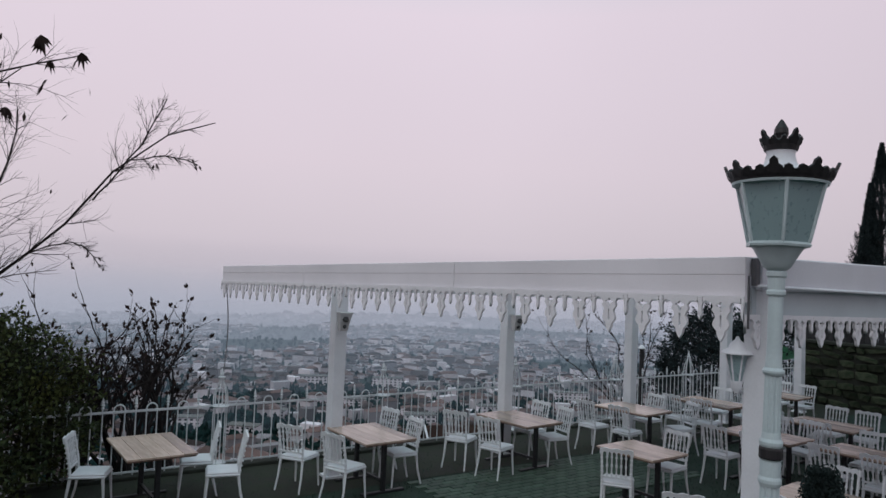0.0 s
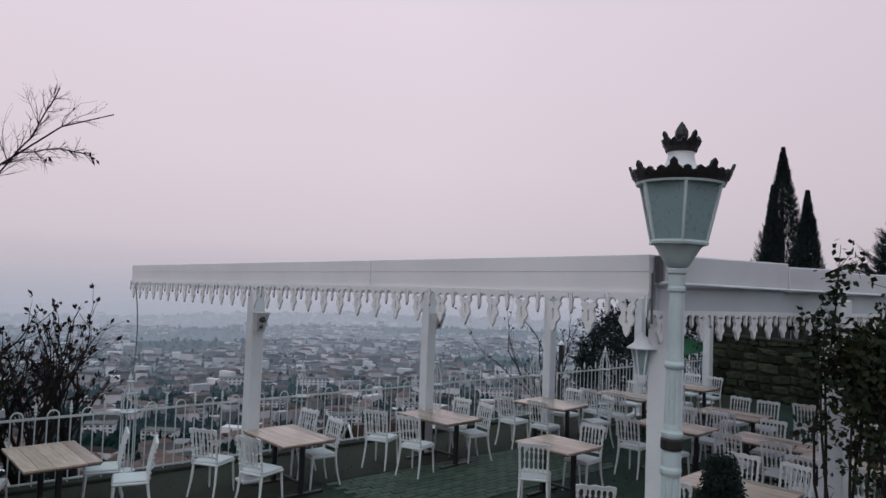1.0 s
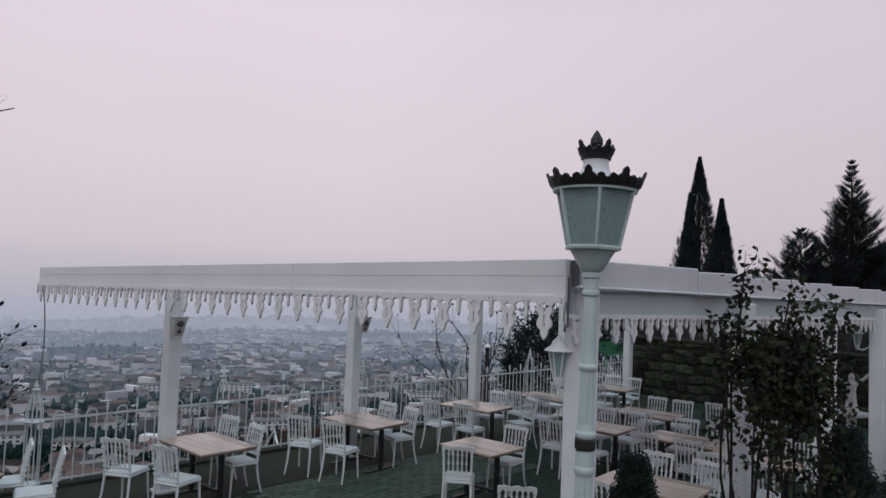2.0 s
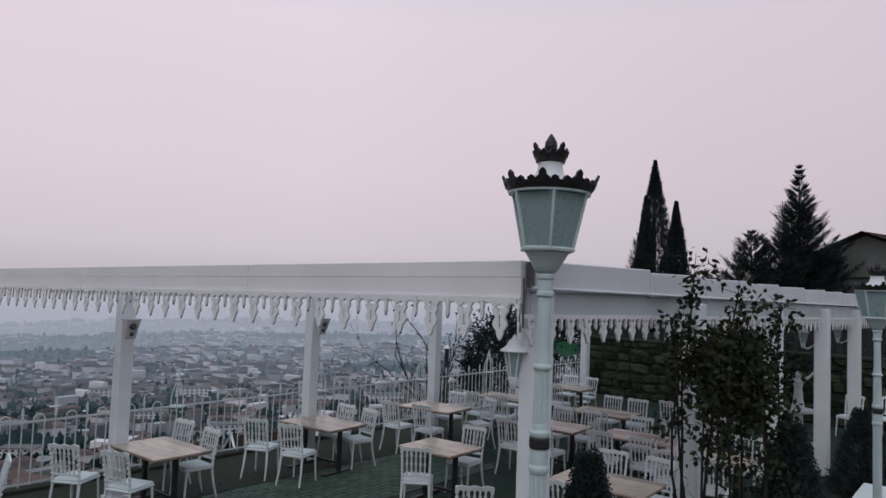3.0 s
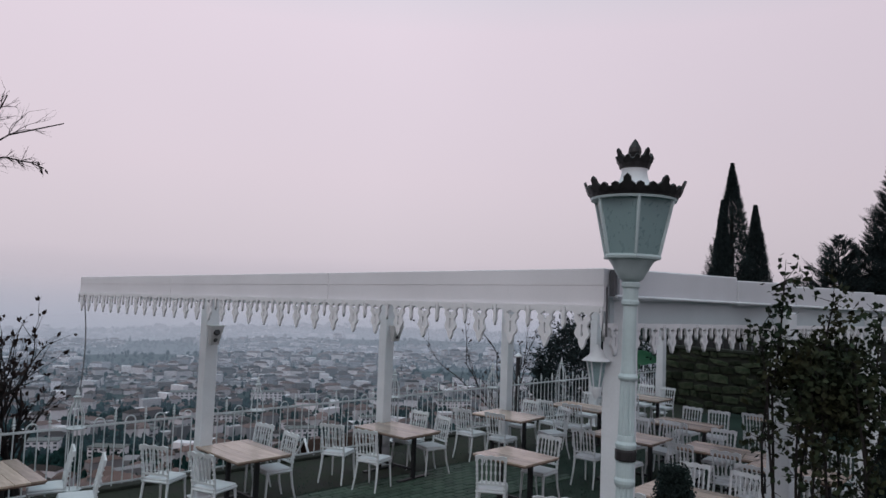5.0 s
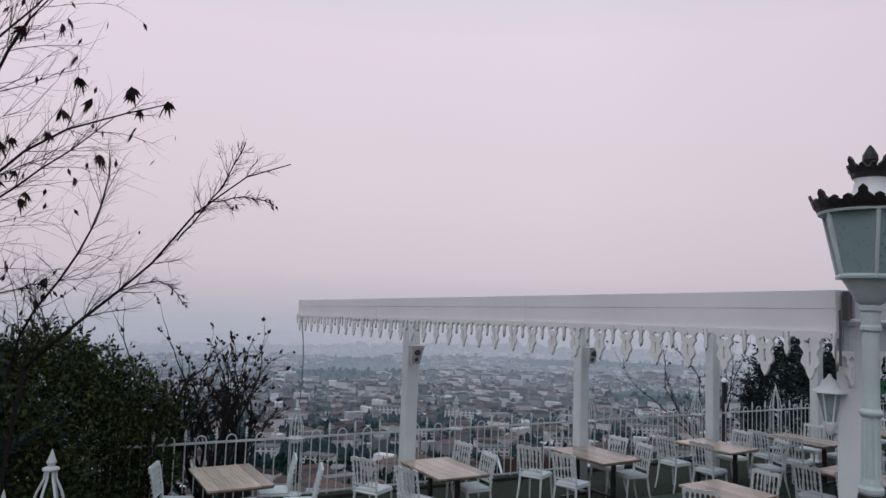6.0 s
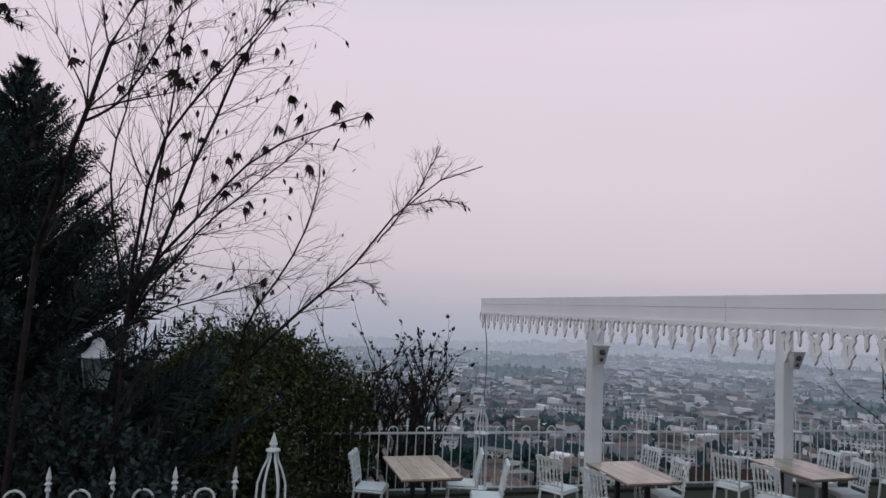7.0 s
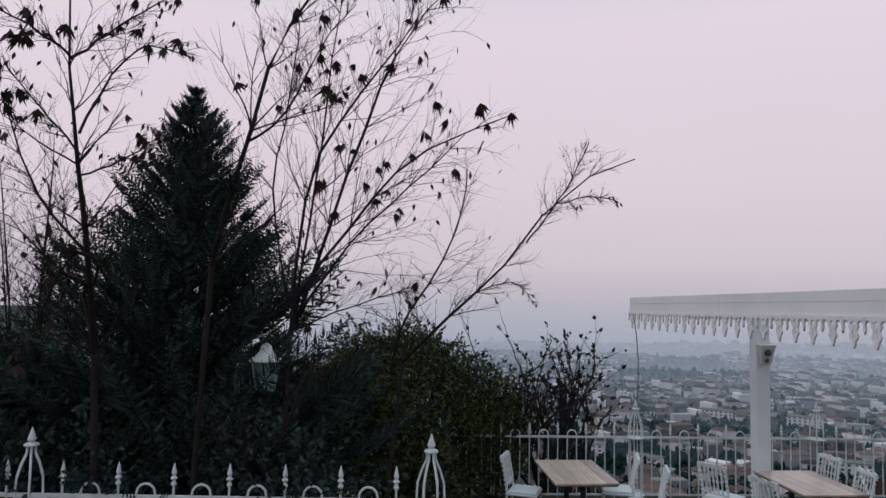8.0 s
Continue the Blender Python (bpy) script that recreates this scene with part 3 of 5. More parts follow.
def street_lamp(at, s, lean_x, lean_y, turn, label):
    """s = 1: a lamp 3.75 m high."""
    t = thing("street_lamp", at, label, "street lamp", "garden lamps")
    t.matrix_basis = pose(*at, lean_x, lean_y, turn) @ Matrix.Scale(s, 4)
    bm = bmesh.new()
    lathe(bm, [(0.16, 0), (0.16, 0.08), (0.11, 0.14), (0.085, 0.4), (0.09, 0.42), (0.07, 0.5), (0.058, 1.1)], 20)
    part("base", bm, M_LAMP, t)
    bm = bmesh.new()
    lathe(bm, [(0.047, 1.1), (0.046, 1.95)], 24, flute=0.16)
    lathe(bm, [(0.044, 2.17), (0.04, 2.50)], 24, flute=0.16)
    part("fluted_shaft", bm, M_LAMP, t, smooth=False)
    for name, prof in (("collar", [(0.048, 1.93), (0.056, 1.95), (0.056, 1.965), (0.05, 1.98), (0.05, 2.06), (0.056, 2.065)]),
                       ("collar", [(0.049, 2.126), (0.056, 2.14), (0.057, 2.155), (0.048, 2.17), (0.044, 2.20)]),
                       ("shaft", [(0.044, 2.49), (0.053, 2.505), (0.053, 2.515), (0.042, 2.53), (0.037, 2.60), (0.036, 2.90)]),
                       ("neck", [(0.04, 2.895), (0.048, 2.905), (0.048, 2.92), (0.042, 2.93), (0.042, 2.99), (0.05, 3.0), (0.05, 3.02), (0.04, 3.03)])):
        bm = bmesh.new()
        lathe(bm, prof, 24)
        part(name, bm, M_LAMP, t)
    bm = bmesh.new()
    lathe(bm, [(0.053, 2.066), (0.057, 2.075), (0.057, 2.118), (0.053, 2.128)], 24)
    part("band", bm, M_CROWN, t, "worn black band")
    k = LAMP_R
    bm = bmesh.new()
    lathe(bm, [(0.042, 3.025), (0.058 * k, 3.045), (0.075 * k, 3.08), (0.100 * k, 3.13), (0.112 * k, 3.148), (0.112 * k, 3.152)], 28)
    part("cup", bm, M_LAMP, t, smooth=True)
    # six tapered panes between ribs
    zb, zt, rb, rt, n = 3.157, 3.475, 0.137 * k, 0.197 * k, 6
    bm = bmesh.new()
    lathe(bm, [(0.11, 3.147), (rb + 0.008, 3.150), (rb + 0.012, 3.162), (rb + 0.002, 3.174), (0.11, 3.174)], 6)
    ob = part("lower_ring", bm, M_LAMP, t)
    bm = bmesh.new()
    lathe(bm, [(rt - 0.03, 3.468), (rt + 0.008, 3.468), (rt + 0.012, 3.48), (rt - 0.03, 3.49)], 24)
    part("upper_ring", bm, M_LAMP, t)
    for i in range(n):
        a0, a1 = 2 * math.pi * i / n, 2 * math.pi * (i + 1) / n
        c = [(rb * math.cos(a0), rb * math.sin(a0), zb + 0.015), (rb * math.cos(a1), rb * math.sin(a1), zb + 0.015), (rt * math.cos(a1), rt * math.sin(a1), zt), (rt * math.cos(a0), rt * math.sin(a0), zt)]
        am = (a0 + a1) / 2
        ins = Vector((math.cos(am), math.sin(am), 0)) * -0.003
        vs = [Vector(p) + ins for p in c] + [Vector(p) + ins * 2.6 for p in c]
        raw("pane", [tuple(v) for v in vs], [(0, 1, 2, 3), (7, 6, 5, 4), (0, 4, 5, 1), (1, 5, 6, 2), (2, 6, 7, 3), (3, 7, 4, 0)], M_PANE, t, "frosted grey glass pane")
        bm = bmesh.new()
        rod(bm, c[0], c[3], 0.009, 0.010, 6)
        part("rib", bm, M_LAMP, t)
    bm = bmesh.new()
    lathe(bm, [(0.185 * k, 3.485), (0.17 * k, 3.50), (0.12 * k, 3.54), (0.08 * k, 3.57), (0.068 * k, 3.595), (0.06 * k, 3.635), (0.066 * k, 3.65)], 28)
    part("hood", bm, M_WHITE, t, "white hood", smooth=True)
    bm = bmesh.new()
    lathe(bm, [(0.196 * k, 3.478), (0.208 * k, 3.482), (0.215 * k, 3.505), (0.21 * k, 3.52), (0.20 * k, 3.52), (0.198 * k, 3.49)], 28)
    crown = part("crown", bm, M_CROWN, t, "black leafy iron crown")
    petal_ring(crown, 0.210 * k, 3.500, 24, 0.088, 0.40, 0.068)
    bm = bmesh.new()
    lathe(bm, [(0.058 * k, 3.645), (0.072 * k, 3.653), (0.077 * k, 3.675), (0.074 * k, 3.70), (0.05 * k, 3.70)], 20)
    crown = part("top_crown", bm, M_CROWN, t, "small black crown")
    petal_ring(crown, 0.072 * k, 3.680, 12, 0.082, 0.42, 0.046)
    bm = bmesh.new()
    lathe(bm, [(0.034, 3.69), (0.028, 3.72), (0.036, 3.745), (0.034, 3.77), (0.018, 3.80), (0.004, 3.82)], 12)
    part("finial", bm, M_CROWN, t, "black crown finial")
    return t


street_lamp((1.43, 4.668, 0.0), 1.013, 0, 0.85, 14, "white lamp post with frosted lantern and black leafy crown")
street_lamp((6.08, 6.90, 0.0), 0.893, 0, 0, 12, "smaller white lamp post with frosted lantern beside the conifers")


def wall_lantern(at, arm, label):
    t = thing("wall_lantern", at, label, "lantern", "pergola lanterns", turn=arm)
    t.scale = (0.86, 0.86, 0.86)
    bm = bmesh.new()
    lathe(bm, [(0.11, 0.0), (0.10, 0.012), (0.06, 0.04), (0.045, 0.075), (0.02, 0.095), (0.008, 0.12)], 16)
    part("cap", bm, M_WHITE, t, "white cap", smooth=True)
    bm = bmesh.new()
    lathe(bm, [(0.035, -0.19), (0.072, 0.0)], 6)
    part("glass", bm, M_PANE, t, "frosted glass")
    bm = bmesh.new()
    for i in range(6):
        a = math.pi / 3 * i
        rod(bm, (0.036 * math.cos(a), 0.036 * math.sin(a), -0.19), (0.074 * math.cos(a), 0.074 * math.sin(a), 0.0), 0.006, seg=5)
    lathe(bm, [(0.015, -0.27), (0.03, -0.24), (0.04, -0.20), (0.04, -0.185)], 12)
    part("cage", bm, M_WHITE, t)
    bm = bmesh.new()
    tube(bm, [(0, 0, -0.25), (0.08, 0, -0.27), (0.16, 0, -0.22), (0.20, 0, -0.16)], 0.012, 6)
    box(bm, (0.205, 0, -0.18), (0.02, 0.07, 0.16))
    part("arm", bm, M_WHITE, t)


wall_lantern((1.485, 5.19, 2.58), F_ANG, "white wall lantern on the corner post of the pergola")
for u in (8.03, 10.48):
    p = pt(u, 0.26)
    wall_lantern((p[0], p[1], 2.50), S_ANG + 180, "small white wall lantern on a pergola post")


# ---- tables and chairs ----
def table(name, at, long, short, turn, label):
    t = thing(name, (at[0], at[1], 0.012), label, "table", "terrace tables", turn=turn)
    n = 5
    w = short / n
    for i in range(n):
        bm = bmesh.new()
        box(bm, (0, 0, 0), (long, w - 0.003, 0.026), bevel=0.003)
        ob = part("plank", bm, M_PLANK, t)
        ob.matrix_basis = pose(0, -short / 2 + w * (i + 0.5), 0.728)
    bm = bmesh.new()
    box(bm, (0, 0, 0.705), (long - 0.03, short - 0.03, 0.018))
    part("under_board", bm, M_EDGE, t)
    for sx in (-1, 1):
        bm = bmesh.new()
        box(bm, (sx * (long / 2 - 0.2), 0, 0.36), (0.06, 0.06, 0.68), bevel=0.006)
        part("leg", bm, M_IRON, t)
        bm = bmesh.new()
        box(bm, (sx * (long / 2 - 0.2), 0, 0.02), (0.07, short - 0.14, 0.035), bevel=0.006)
        part("foot", bm, M_IRON, t)
        bm = bmesh.new()
        box(bm, (sx * (long / 2 - 0.2), 0, 0.685), (0.05, short - 0.2, 0.022))
        part("bearer", bm, M_IRON, t)
    bm = bmesh.new()
    box(bm, (0, 0, 0.16), (long - 0.4, 0.035, 0.035))
    part("stretcher", bm, M_IRON, t)
    return t


def spindle(bm, a, b, r=0.011):
    a, b = Vector(a), Vector(b)
    d = b - a
    for k0, k1, q in ((0, 0.12, 1.0), (0.12, 0.16, 1.6), (0.16, 0.45, 0.85), (0.45, 0.55, 1.5), (0.55, 0.84, 0.85), (0.84, 0.88, 1.6), (0.88, 1, 1.0)):
        rod(bm, a + d * k0, a + d * k1, r * q, seg=6, caps=True)


def make_chair():
    """A white stacking chair: a padded seat, turned spindles and a waved crest. It faces +y."""
    t = thing("chair", (0, 0, 0.012), "white resin chair with spindle back and pale seat cushion", "chair", "terrace chairs")
    W, D = 0.40, 0.41
    bm = bmesh.new()
    box(bm, (0, 0, 0.43), (W, D, 0.035), bevel=0.012)
    part("seat", bm, M_CHAIR, t)
    bm = bmesh.new()
    box(bm, (0, 0.005, 0.458), (W - 0.02, D - 0.03, 0.03), bevel=0.013)
    part("cushion", bm, M_CUSHION, t, "pale flat cushion")
    for sx in (-1, 1):
        bm = bmesh.new()
        tube(bm, [(sx * 0.175, 0.175, 0.42), (sx * 0.192, 0.205, 0.0)], 0.019, 8, 0.012)
        part("leg", bm, M_CHAIR, t)
        bm = bmesh.new()
        tube(bm, [(sx * 0.175, -0.185, 0.42), (sx * 0.184, -0.215, 0.2), (sx * 0.195, -0.27, 0.0)], 0.019, 8, 0.012)
        part("leg", bm, M_CHAIR, t)
        bm = bmesh.new()
        pts = [(sx * 0.175, -0.185, 0.42), (sx * 0.178, -0.20, 0.58), (sx * 0.182, -0.235, 0.76), (sx * 0.186, -0.265, 0.90)]
        tube(bm, pts, 0.017, 8, 0.014)
        for k in (0.48, 0.54, 0.60, 0.66, 0.72, 0.78, 0.84):
            y = -0.187 - (k - 0.42) * 0.165
            lathe(bm, [(0.017, k - 0.008), (0.021, k), (0.017, k + 0.008)], 8, (sx * (0.175 + (k - 0.42) * 0.022), y, 0))
        part("back_post", bm, M_CHAIR, t)
    bm = bmesh.new()
    xs = [-0.205 + 0.41 * i / 36 for i in range(37)]
    up = [0.905 + 0.007 * math.cos(x / 0.205 * math.pi * 3) - 0.10 * max(0, abs(x) - 0.185) for x in xs]
    low = [0.828 + (0.036 * abs(math.sin(math.pi * (x + 0.174) / 0.058)) if abs(x) < 0.174 else 0.0) for x in xs]
    f = [bm.verts.new((x, -0.262, z)) for x, z in zip(xs, up)] + [bm.verts.new((x, -0.250, z)) for x, z in reversed(list(zip(xs, low)))]
    g = [bm.verts.new((v.co.x, v.co.y - 0.022, v.co.z)) for v in f]
    bm.faces.new(f)
    bm.faces.new(list(reversed(g)))
    for j in range(len(f)):
        q = (j + 1) % len(f)
        bm.faces.new((f[q], f[j], g[j], g[q]))
    bmesh.ops.recalc_face_normals(bm, faces=bm.faces)
    part("crest", bm, M_CHAIR, t, "waved crest rail")
    bm = bmesh.new()
    box(bm, (0, -0.203, 0.53), (0.35, 0.018, 0.03), bevel=0.004)
    part("lower_rail", bm, M_CHAIR, t)
    for i in range(5):
        bm = bmesh.new()
        x = -0.116 + 0.058 * i
        spindle(bm, (x, -0.205, 0.535), (x, -0.256, 0.835))
        part("spindle", bm, M_CHAIR, t)
    return t


CHAIR0 = make_chair()
used = []


def chair(x, y, face):
    """face: the way the sitter looks, degrees from +x."""
    m = pose(x, y, 0.012, 0, 0, face - 90)
    if not used:
        CHAIR0.matrix_basis = m
        used.append(1)
        return
    copy_thing(CHAIR0, m)


T_ANG = -51.0      # the long way of most tables


def set_for_four(c, long=1.18, short=0.74, out=0.30, turn=T_ANG, sides=(1, 1, 1, 1), pull=0.0, label="terrace table with a pale plank top and black iron legs"):
    table("dining_table", c, long, short, turn, label)
    ux, uy = math.cos(radians(turn)), math.sin(radians(turn))
    nx, ny = -uy, ux
    k = 0
    for side in (-1, 1):
        for along in (-0.29, 0.29):
            if sides[k]:
                o = side * (short / 2 + out - side * pull + rng.uniform(-0.05, 0.05))
                a = along + rng.uniform(-0.04, 0.04)
                chair(c[0] + ux * a + nx * o, c[1] + uy * a + ny * o, math.degrees(math.atan2(-side * ny, -side * nx)) + rng.uniform(-7, 7))
            k += 1


NONE = (0, 0, 0, 0)
set_for_four((-3.90, 9.60), 1.22, 0.80, turn=-53, sides=NONE)
for x, y, face in ((-3.02, 9.70, 200), (-3.52, 10.14, 202), (-4.50, 9.36, 14)):
    chair(x, y, face)
set_for_four((-1.32, 10.84), 1.15, 0.80, turn=-53, sides=NONE)
for x, y, face in ((-2.26, 10.60, 68), (-1.56, 10.16, 57), (-1.33, 11.66, 226), (-0.93, 11.04, 214)):
    chair(x, y, face)
set_for_four((0.90, 12.42), 1.18, 0.82, turn=-50, sides=NONE)
for x, y, face in ((-0.03, 12.10, 64), (0.50, 11.65, 56), (1.15, 12.98, 219), (1.46, 12.50, 208)):
    chair(x, y, face)
set_for_four((2.41, 10.59), 0.92, 0.78, turn=-52, sides=NONE)
for x, y, face in ((1.97, 10.08, 72), (2.86, 10.93, 222)):
    chair(x, y, face)
set_for_four((3.11, 13.84), 1.12, 0.82, turn=-49, sides=NONE)
for x, y, face in ((2.36, 13.60, 40), (2.84, 13.18, 44), (3.52, 14.36, 216), (3.90, 13.64, 196)):
    chair(x, y, face)
set_for_four((4.69, 12.0), 1.15, 0.78)
set_for_four((4.95, 14.95), 1.2, 0.78)
set_for_four((6.9, 16.5), 1.3, 0.78)
set_for_four((6.26, 13.15), 1.15, 0.80)
set_for_four((3.97, 8.65), 1.17, 0.78, sides=(1, 0, 1, 1))
set_for_four((6.10, 9.75))
set_for_four((5.75, 10.95), out=0.22)
set_for_four((8.6, 13.6))
chair(2.21, 8.31, 75)
chair(12.6, 13.9, 200)
chair(13.3, 13.6, 200)
# table under a white cloth
ct = thing("clothed_table", (7.13, 7.41, 0.0), "square table under a white cloth", "table")
bm = bmesh.new()
box(bm, (0, 0, 0.745), (1.15, 1.15, 0.012), radians(37), bevel=0.004)
part("cloth_top", bm, M_CLOTH, ct)
for k in range(4):
    bm = bmesh.new()
    a = radians(37 + 90 * k)
    n = 16
    vs0, vs1 = [], []
    for i in range(n + 1):
        s = -0.577 + 1.154 * i / n
        wv = 0.577 + 0.018 * math.sin(i * 1.7 + k)
        vs0.append(bm.verts.new((math.cos(a) * 0.577 - math.sin(a) * s, math.sin(a) * 0.577 + math.cos(a) * s, 0.748)))
        vs1.append(bm.verts.new((math.cos(a) * wv - math.sin(a) * s, math.sin(a) * wv + math.cos(a) * s, 0.38)))
    for i in range(n):
        bm.faces.new((vs0[i], vs1[i], vs1[i + 1], vs0[i + 1]))
    bmesh.ops.solidify(bm, geom=list(bm.faces), thickness=0.004)
    part("cloth_skirt", bm, M_CLOTH, ct, smooth=True)
for sx in (-1, 1):
    for sy in (-1, 1):
        bm = bmesh.new()
        rod(bm, (sx * 0.4, sy * 0.4, 0), (sx * 0.4, sy * 0.4, 0.74), 0.025)
        part("leg", bm, M_IRON, ct)


# ---- plants ----
class Mesh:
    """Gathers vertices and faces for one joined mesh."""

    def __init__(self):
        self.v, self.f = [], []

    def limb(self, pts, r0, r1, seg=5):
        rings = []
        n = len(pts)
        for i, p in enumerate(pts):
            d = (pts[min(i + 1, n - 1)] - pts[max(i - 1, 0)]).normalized()
            side = d.cross(Vector((0.31, 0.27, 0.91))).normalized()
            up = side.cross(d)
            r = r0 + (r1 - r0) * i / (n - 1)
            k = len(self.v)
            for j in range(seg):
                a = 2 * math.pi * j / seg
                self.v.append(tuple(p + side * (r * math.cos(a)) + up * (r * math.sin(a))))
            rings.append(k)
        for a, b in zip(rings, rings[1:]):
            for j in range(seg):
                q = (j + 1) % seg
                self.f.append((a + j, a + q, b + q, b + j))

    def leaf(self, p, d, up, length, width):
        s = d.cross(up).normalized() * width / 2
        k = len(self.v)
        m = p + d * (length * 0.45)
        self.v += [tuple(p), tuple(m + s - up * 0.1 * width), tuple(p + d * length), tuple(m - s - up * 0.1 * width)]
        self.f.append((k, k + 1, k + 2, k + 3))

    def out(self, name, material, parent, label=""):
        return raw(name, self.v, self.f, material, parent, label)


def unit(r):
    while True:
        v = Vector((r.uniform(-1, 1), r.uniform(-1, 1), r.uniform(-1, 1)))
        if 0.05 < v.length < 1:
            return v.normalized()


def grow(mesh, r, p, d, length, r0, depth, tips, droop=0.0, kids=4, spread=0.6, wob=0.12):
    pts, n = [p], 6
    q, e = p.copy(), d.normalized()
    for i in range(n):
        e = (e + unit(r) * wob + Vector((0, 0, -droop))).normalized()
        q = q + e * (length / n)
        pts.append(q)
    mesh.limb(pts, r0, r0 * 0.35 if depth else r0 * 0.3, 6 if r0 > 0.02 else (4 if r0 > 0.006 else 3))
    tips.append((pts[-1], e))
    if depth == 0:
        return
    for k in range(kids):
        i = r.randint(2, n)
        s = unit(r)
        b = (pts[i] - pts[i - 1]).normalized()
        side = (s - b * s.dot(b)).normalized()
        grow(mesh, r, pts[i], (b + side * r.uniform(spread * 0.5, spread * 1.2) + Vector((0, 0, 0.12))).normalized(), length * r.uniform(0.4, 0.62), r0 * 0.42, depth - 1, tips, droop, kids, spread, wob)


def maple_leaf(mesh, r, p, size):
    """A withered hanging leaf of five narrow fingers."""
    down = (Vector((0, 0, -1)) + unit(r) * 0.5).normalized()
    axis = unit(r)
    for k in (-1.0, -0.5, 0.0, 0.5, 1.0):
        d = (down + axis.cross(down) * k * 0.75).normalized()
        mesh.leaf(p, d, axis, size * (1 - 0.25 * abs(k)) * r.uniform(0.7, 1.15), size * 0.17)


def glide(ctrl, n):
    """n points on a smooth open curve through a few given ones."""
    out, m = [], len(ctrl) - 1
    for i in range(n):
        u = i / (n - 1) * m
        k = min(int(u), m - 1)
        t = u - k
        p1, p2 = ctrl[k], ctrl[k + 1]
        p0, p3 = ctrl[max(k - 1, 0)], ctrl[min(k + 2, m)]
        out.append(0.5 * (2 * p1 + (p2 - p0) * t + (2 * p0 - 5 * p1 + 4 * p2 - p3) * t * t + (3 * p1 - p0 - 3 * p2 + p3) * t ** 3))
    return out


def bare_maple(at, limbs, label, seed, leaves=60, size=0.085, fine=1.0, twigs=1.0):
    r = random.Random(seed)
    t = thing("maple_tree", at, label, "tree", "bare maples")
    wood, dry, tips = Mesh(), Mesh(), []
    o = Vector(at)
    for way, r0 in limbs:
        ctrl = [Vector(p) - o for p in way]
        a, b = ctrl[0], ctrl[-1]
        pts = [p + unit(r) * 0.010 for p in glide(ctrl, 10)]
        wood.limb(pts, 0.82 * r0 * fine, 0.003 * fine, 6)
        ln = (b - a).length
        for i in range(2, 9):
            for _ in range(4):
                d = (pts[i] - pts[i - 1]).normalized()
                s = unit(r)
                side = (s - d * s.dot(d)).normalized()
                grow(wood, r, pts[i], (d + side * r.uniform(0.4, 1.15)).normalized(), min(ln, 2.2) * twigs * r.uniform(0.14, 0.36) * (1.2 - i / 11), max(r0 * (1 - i / 11) * 0.34, 0.0026) * fine, 1, tips, 0.0, 6, 0.75, 0.16)
        tips.append((pts[-1], (pts[-1] - pts[-2]).normalized()))
    wood.out("trunk", M_BARK, t)
    for p, d in r.sample(tips, min(len(tips), leaves)):
        if r.random() < 0.3:
            for _ in range(r.randint(1, 2)):
                maple_leaf(dry, r, p + unit(r) * 0.03 * fine, size * r.uniform(0.7, 1.15))
        else:
            dry.leaf(p, (Vector((0, 0, -1)) + unit(r) * 0.6).normalized(), unit(r), size * 0.5, size * 0.2)
    dry.out("withered_leaves", M_DRYLEAF, t, "few withered hanging leaves")
    return t


def tree_point(ex, ey, ez, d, yaw, rise):
    """A place d metres from an outlook, yaw degrees left of +y."""
    return (ex - math.sin(radians(yaw)) * d, ey + math.cos(radians(yaw)) * d, ez + rise * d)


EYE0 = (-0.2, 0.95, 2.99)


def sight(yaw, elev, d):
    return tree_point(*EYE0, d, yaw, math.tan(radians(elev)))


# two bare maples in the shrubbery; each limb runs from its fork to a tip
LOOKOUT = Vector((-0.411, 0.977, 2.974))


def rise(*way, d=6.15, lean=0.14):
    """A limb's course as bearing and height angle seen from the outlook."""
    out = []
    for k, (a, e) in enumerate(way):
        p = Vector(sight(a, e, d + 0.12 * math.sin(a * 1.7 + k)))
        pull = 1 - lean * min(1.0, max(0.0, (e + 6) / 18))      # the higher parts lean out over the fence
        out.append(tuple(LOOKOUT + (p - LOOKOUT) * pull))
    return out


FOOT = sight(46.6, 0, 6.15)
FOOT = (FOOT[0], FOOT[1], 0.0)
FOOT_A = sight(53.2, 0, 6.2)
FOOT_A = (FOOT_A[0], FOOT_A[1], 0.0)
limbs = [
    ([FOOT] + rise((46.6, -12), (46.3, -3.2)), 0.040),
    (rise((46.3, -3.2), (45.4, 0.4), (40.9, 6.6), (36.5, 11.2), (29.0, 14.6)), 0.021),
    (rise((46.0, -2.6), (43.3, 6.3), (40.3, 14.9), (37.7, 20.2), (35.0, 23.4)), 0.018),
    (rise((46.4, -2.8), (45.3, 8.4), (42.2, 14.8), (38.6, 19.3), (36.5, 22.2)), 0.015),
    ([FOOT_A] + rise((52.6, 0.0), (50.4, 10.3), (48.1, 18.6), (45.2, 23.6), (43.6, 28.0)), 0.030),
    (rise((46.3, -3.0), (45.0, 6.0), (44.0, 15.0), (43.0, 24.0)), 0.013),
    (rise((45.8, -2.0), (42.0, 4.0), (37.2, 8.6), (32.8, 13.0)), 0.012),
    (rise((46.0, -3.0), (43.0, -1.6), (38.2, 0.2), (36.2, 0.6)), 0.008),
    (rise((50.0, 11.6), (47.2, 14.0), (44.8, 19.0), (42.0, 22.5)), 0.011),
    (rise((46.6, -1.0), (48.0, 8.0), (47.0, 15.0), (46.4, 21.0)), 0.010),
]
bare_maple(FOOT, limbs, "bare maple with thin forking branches and a few withered leaves", 5, 230, 0.13, 1.15, 1.2)
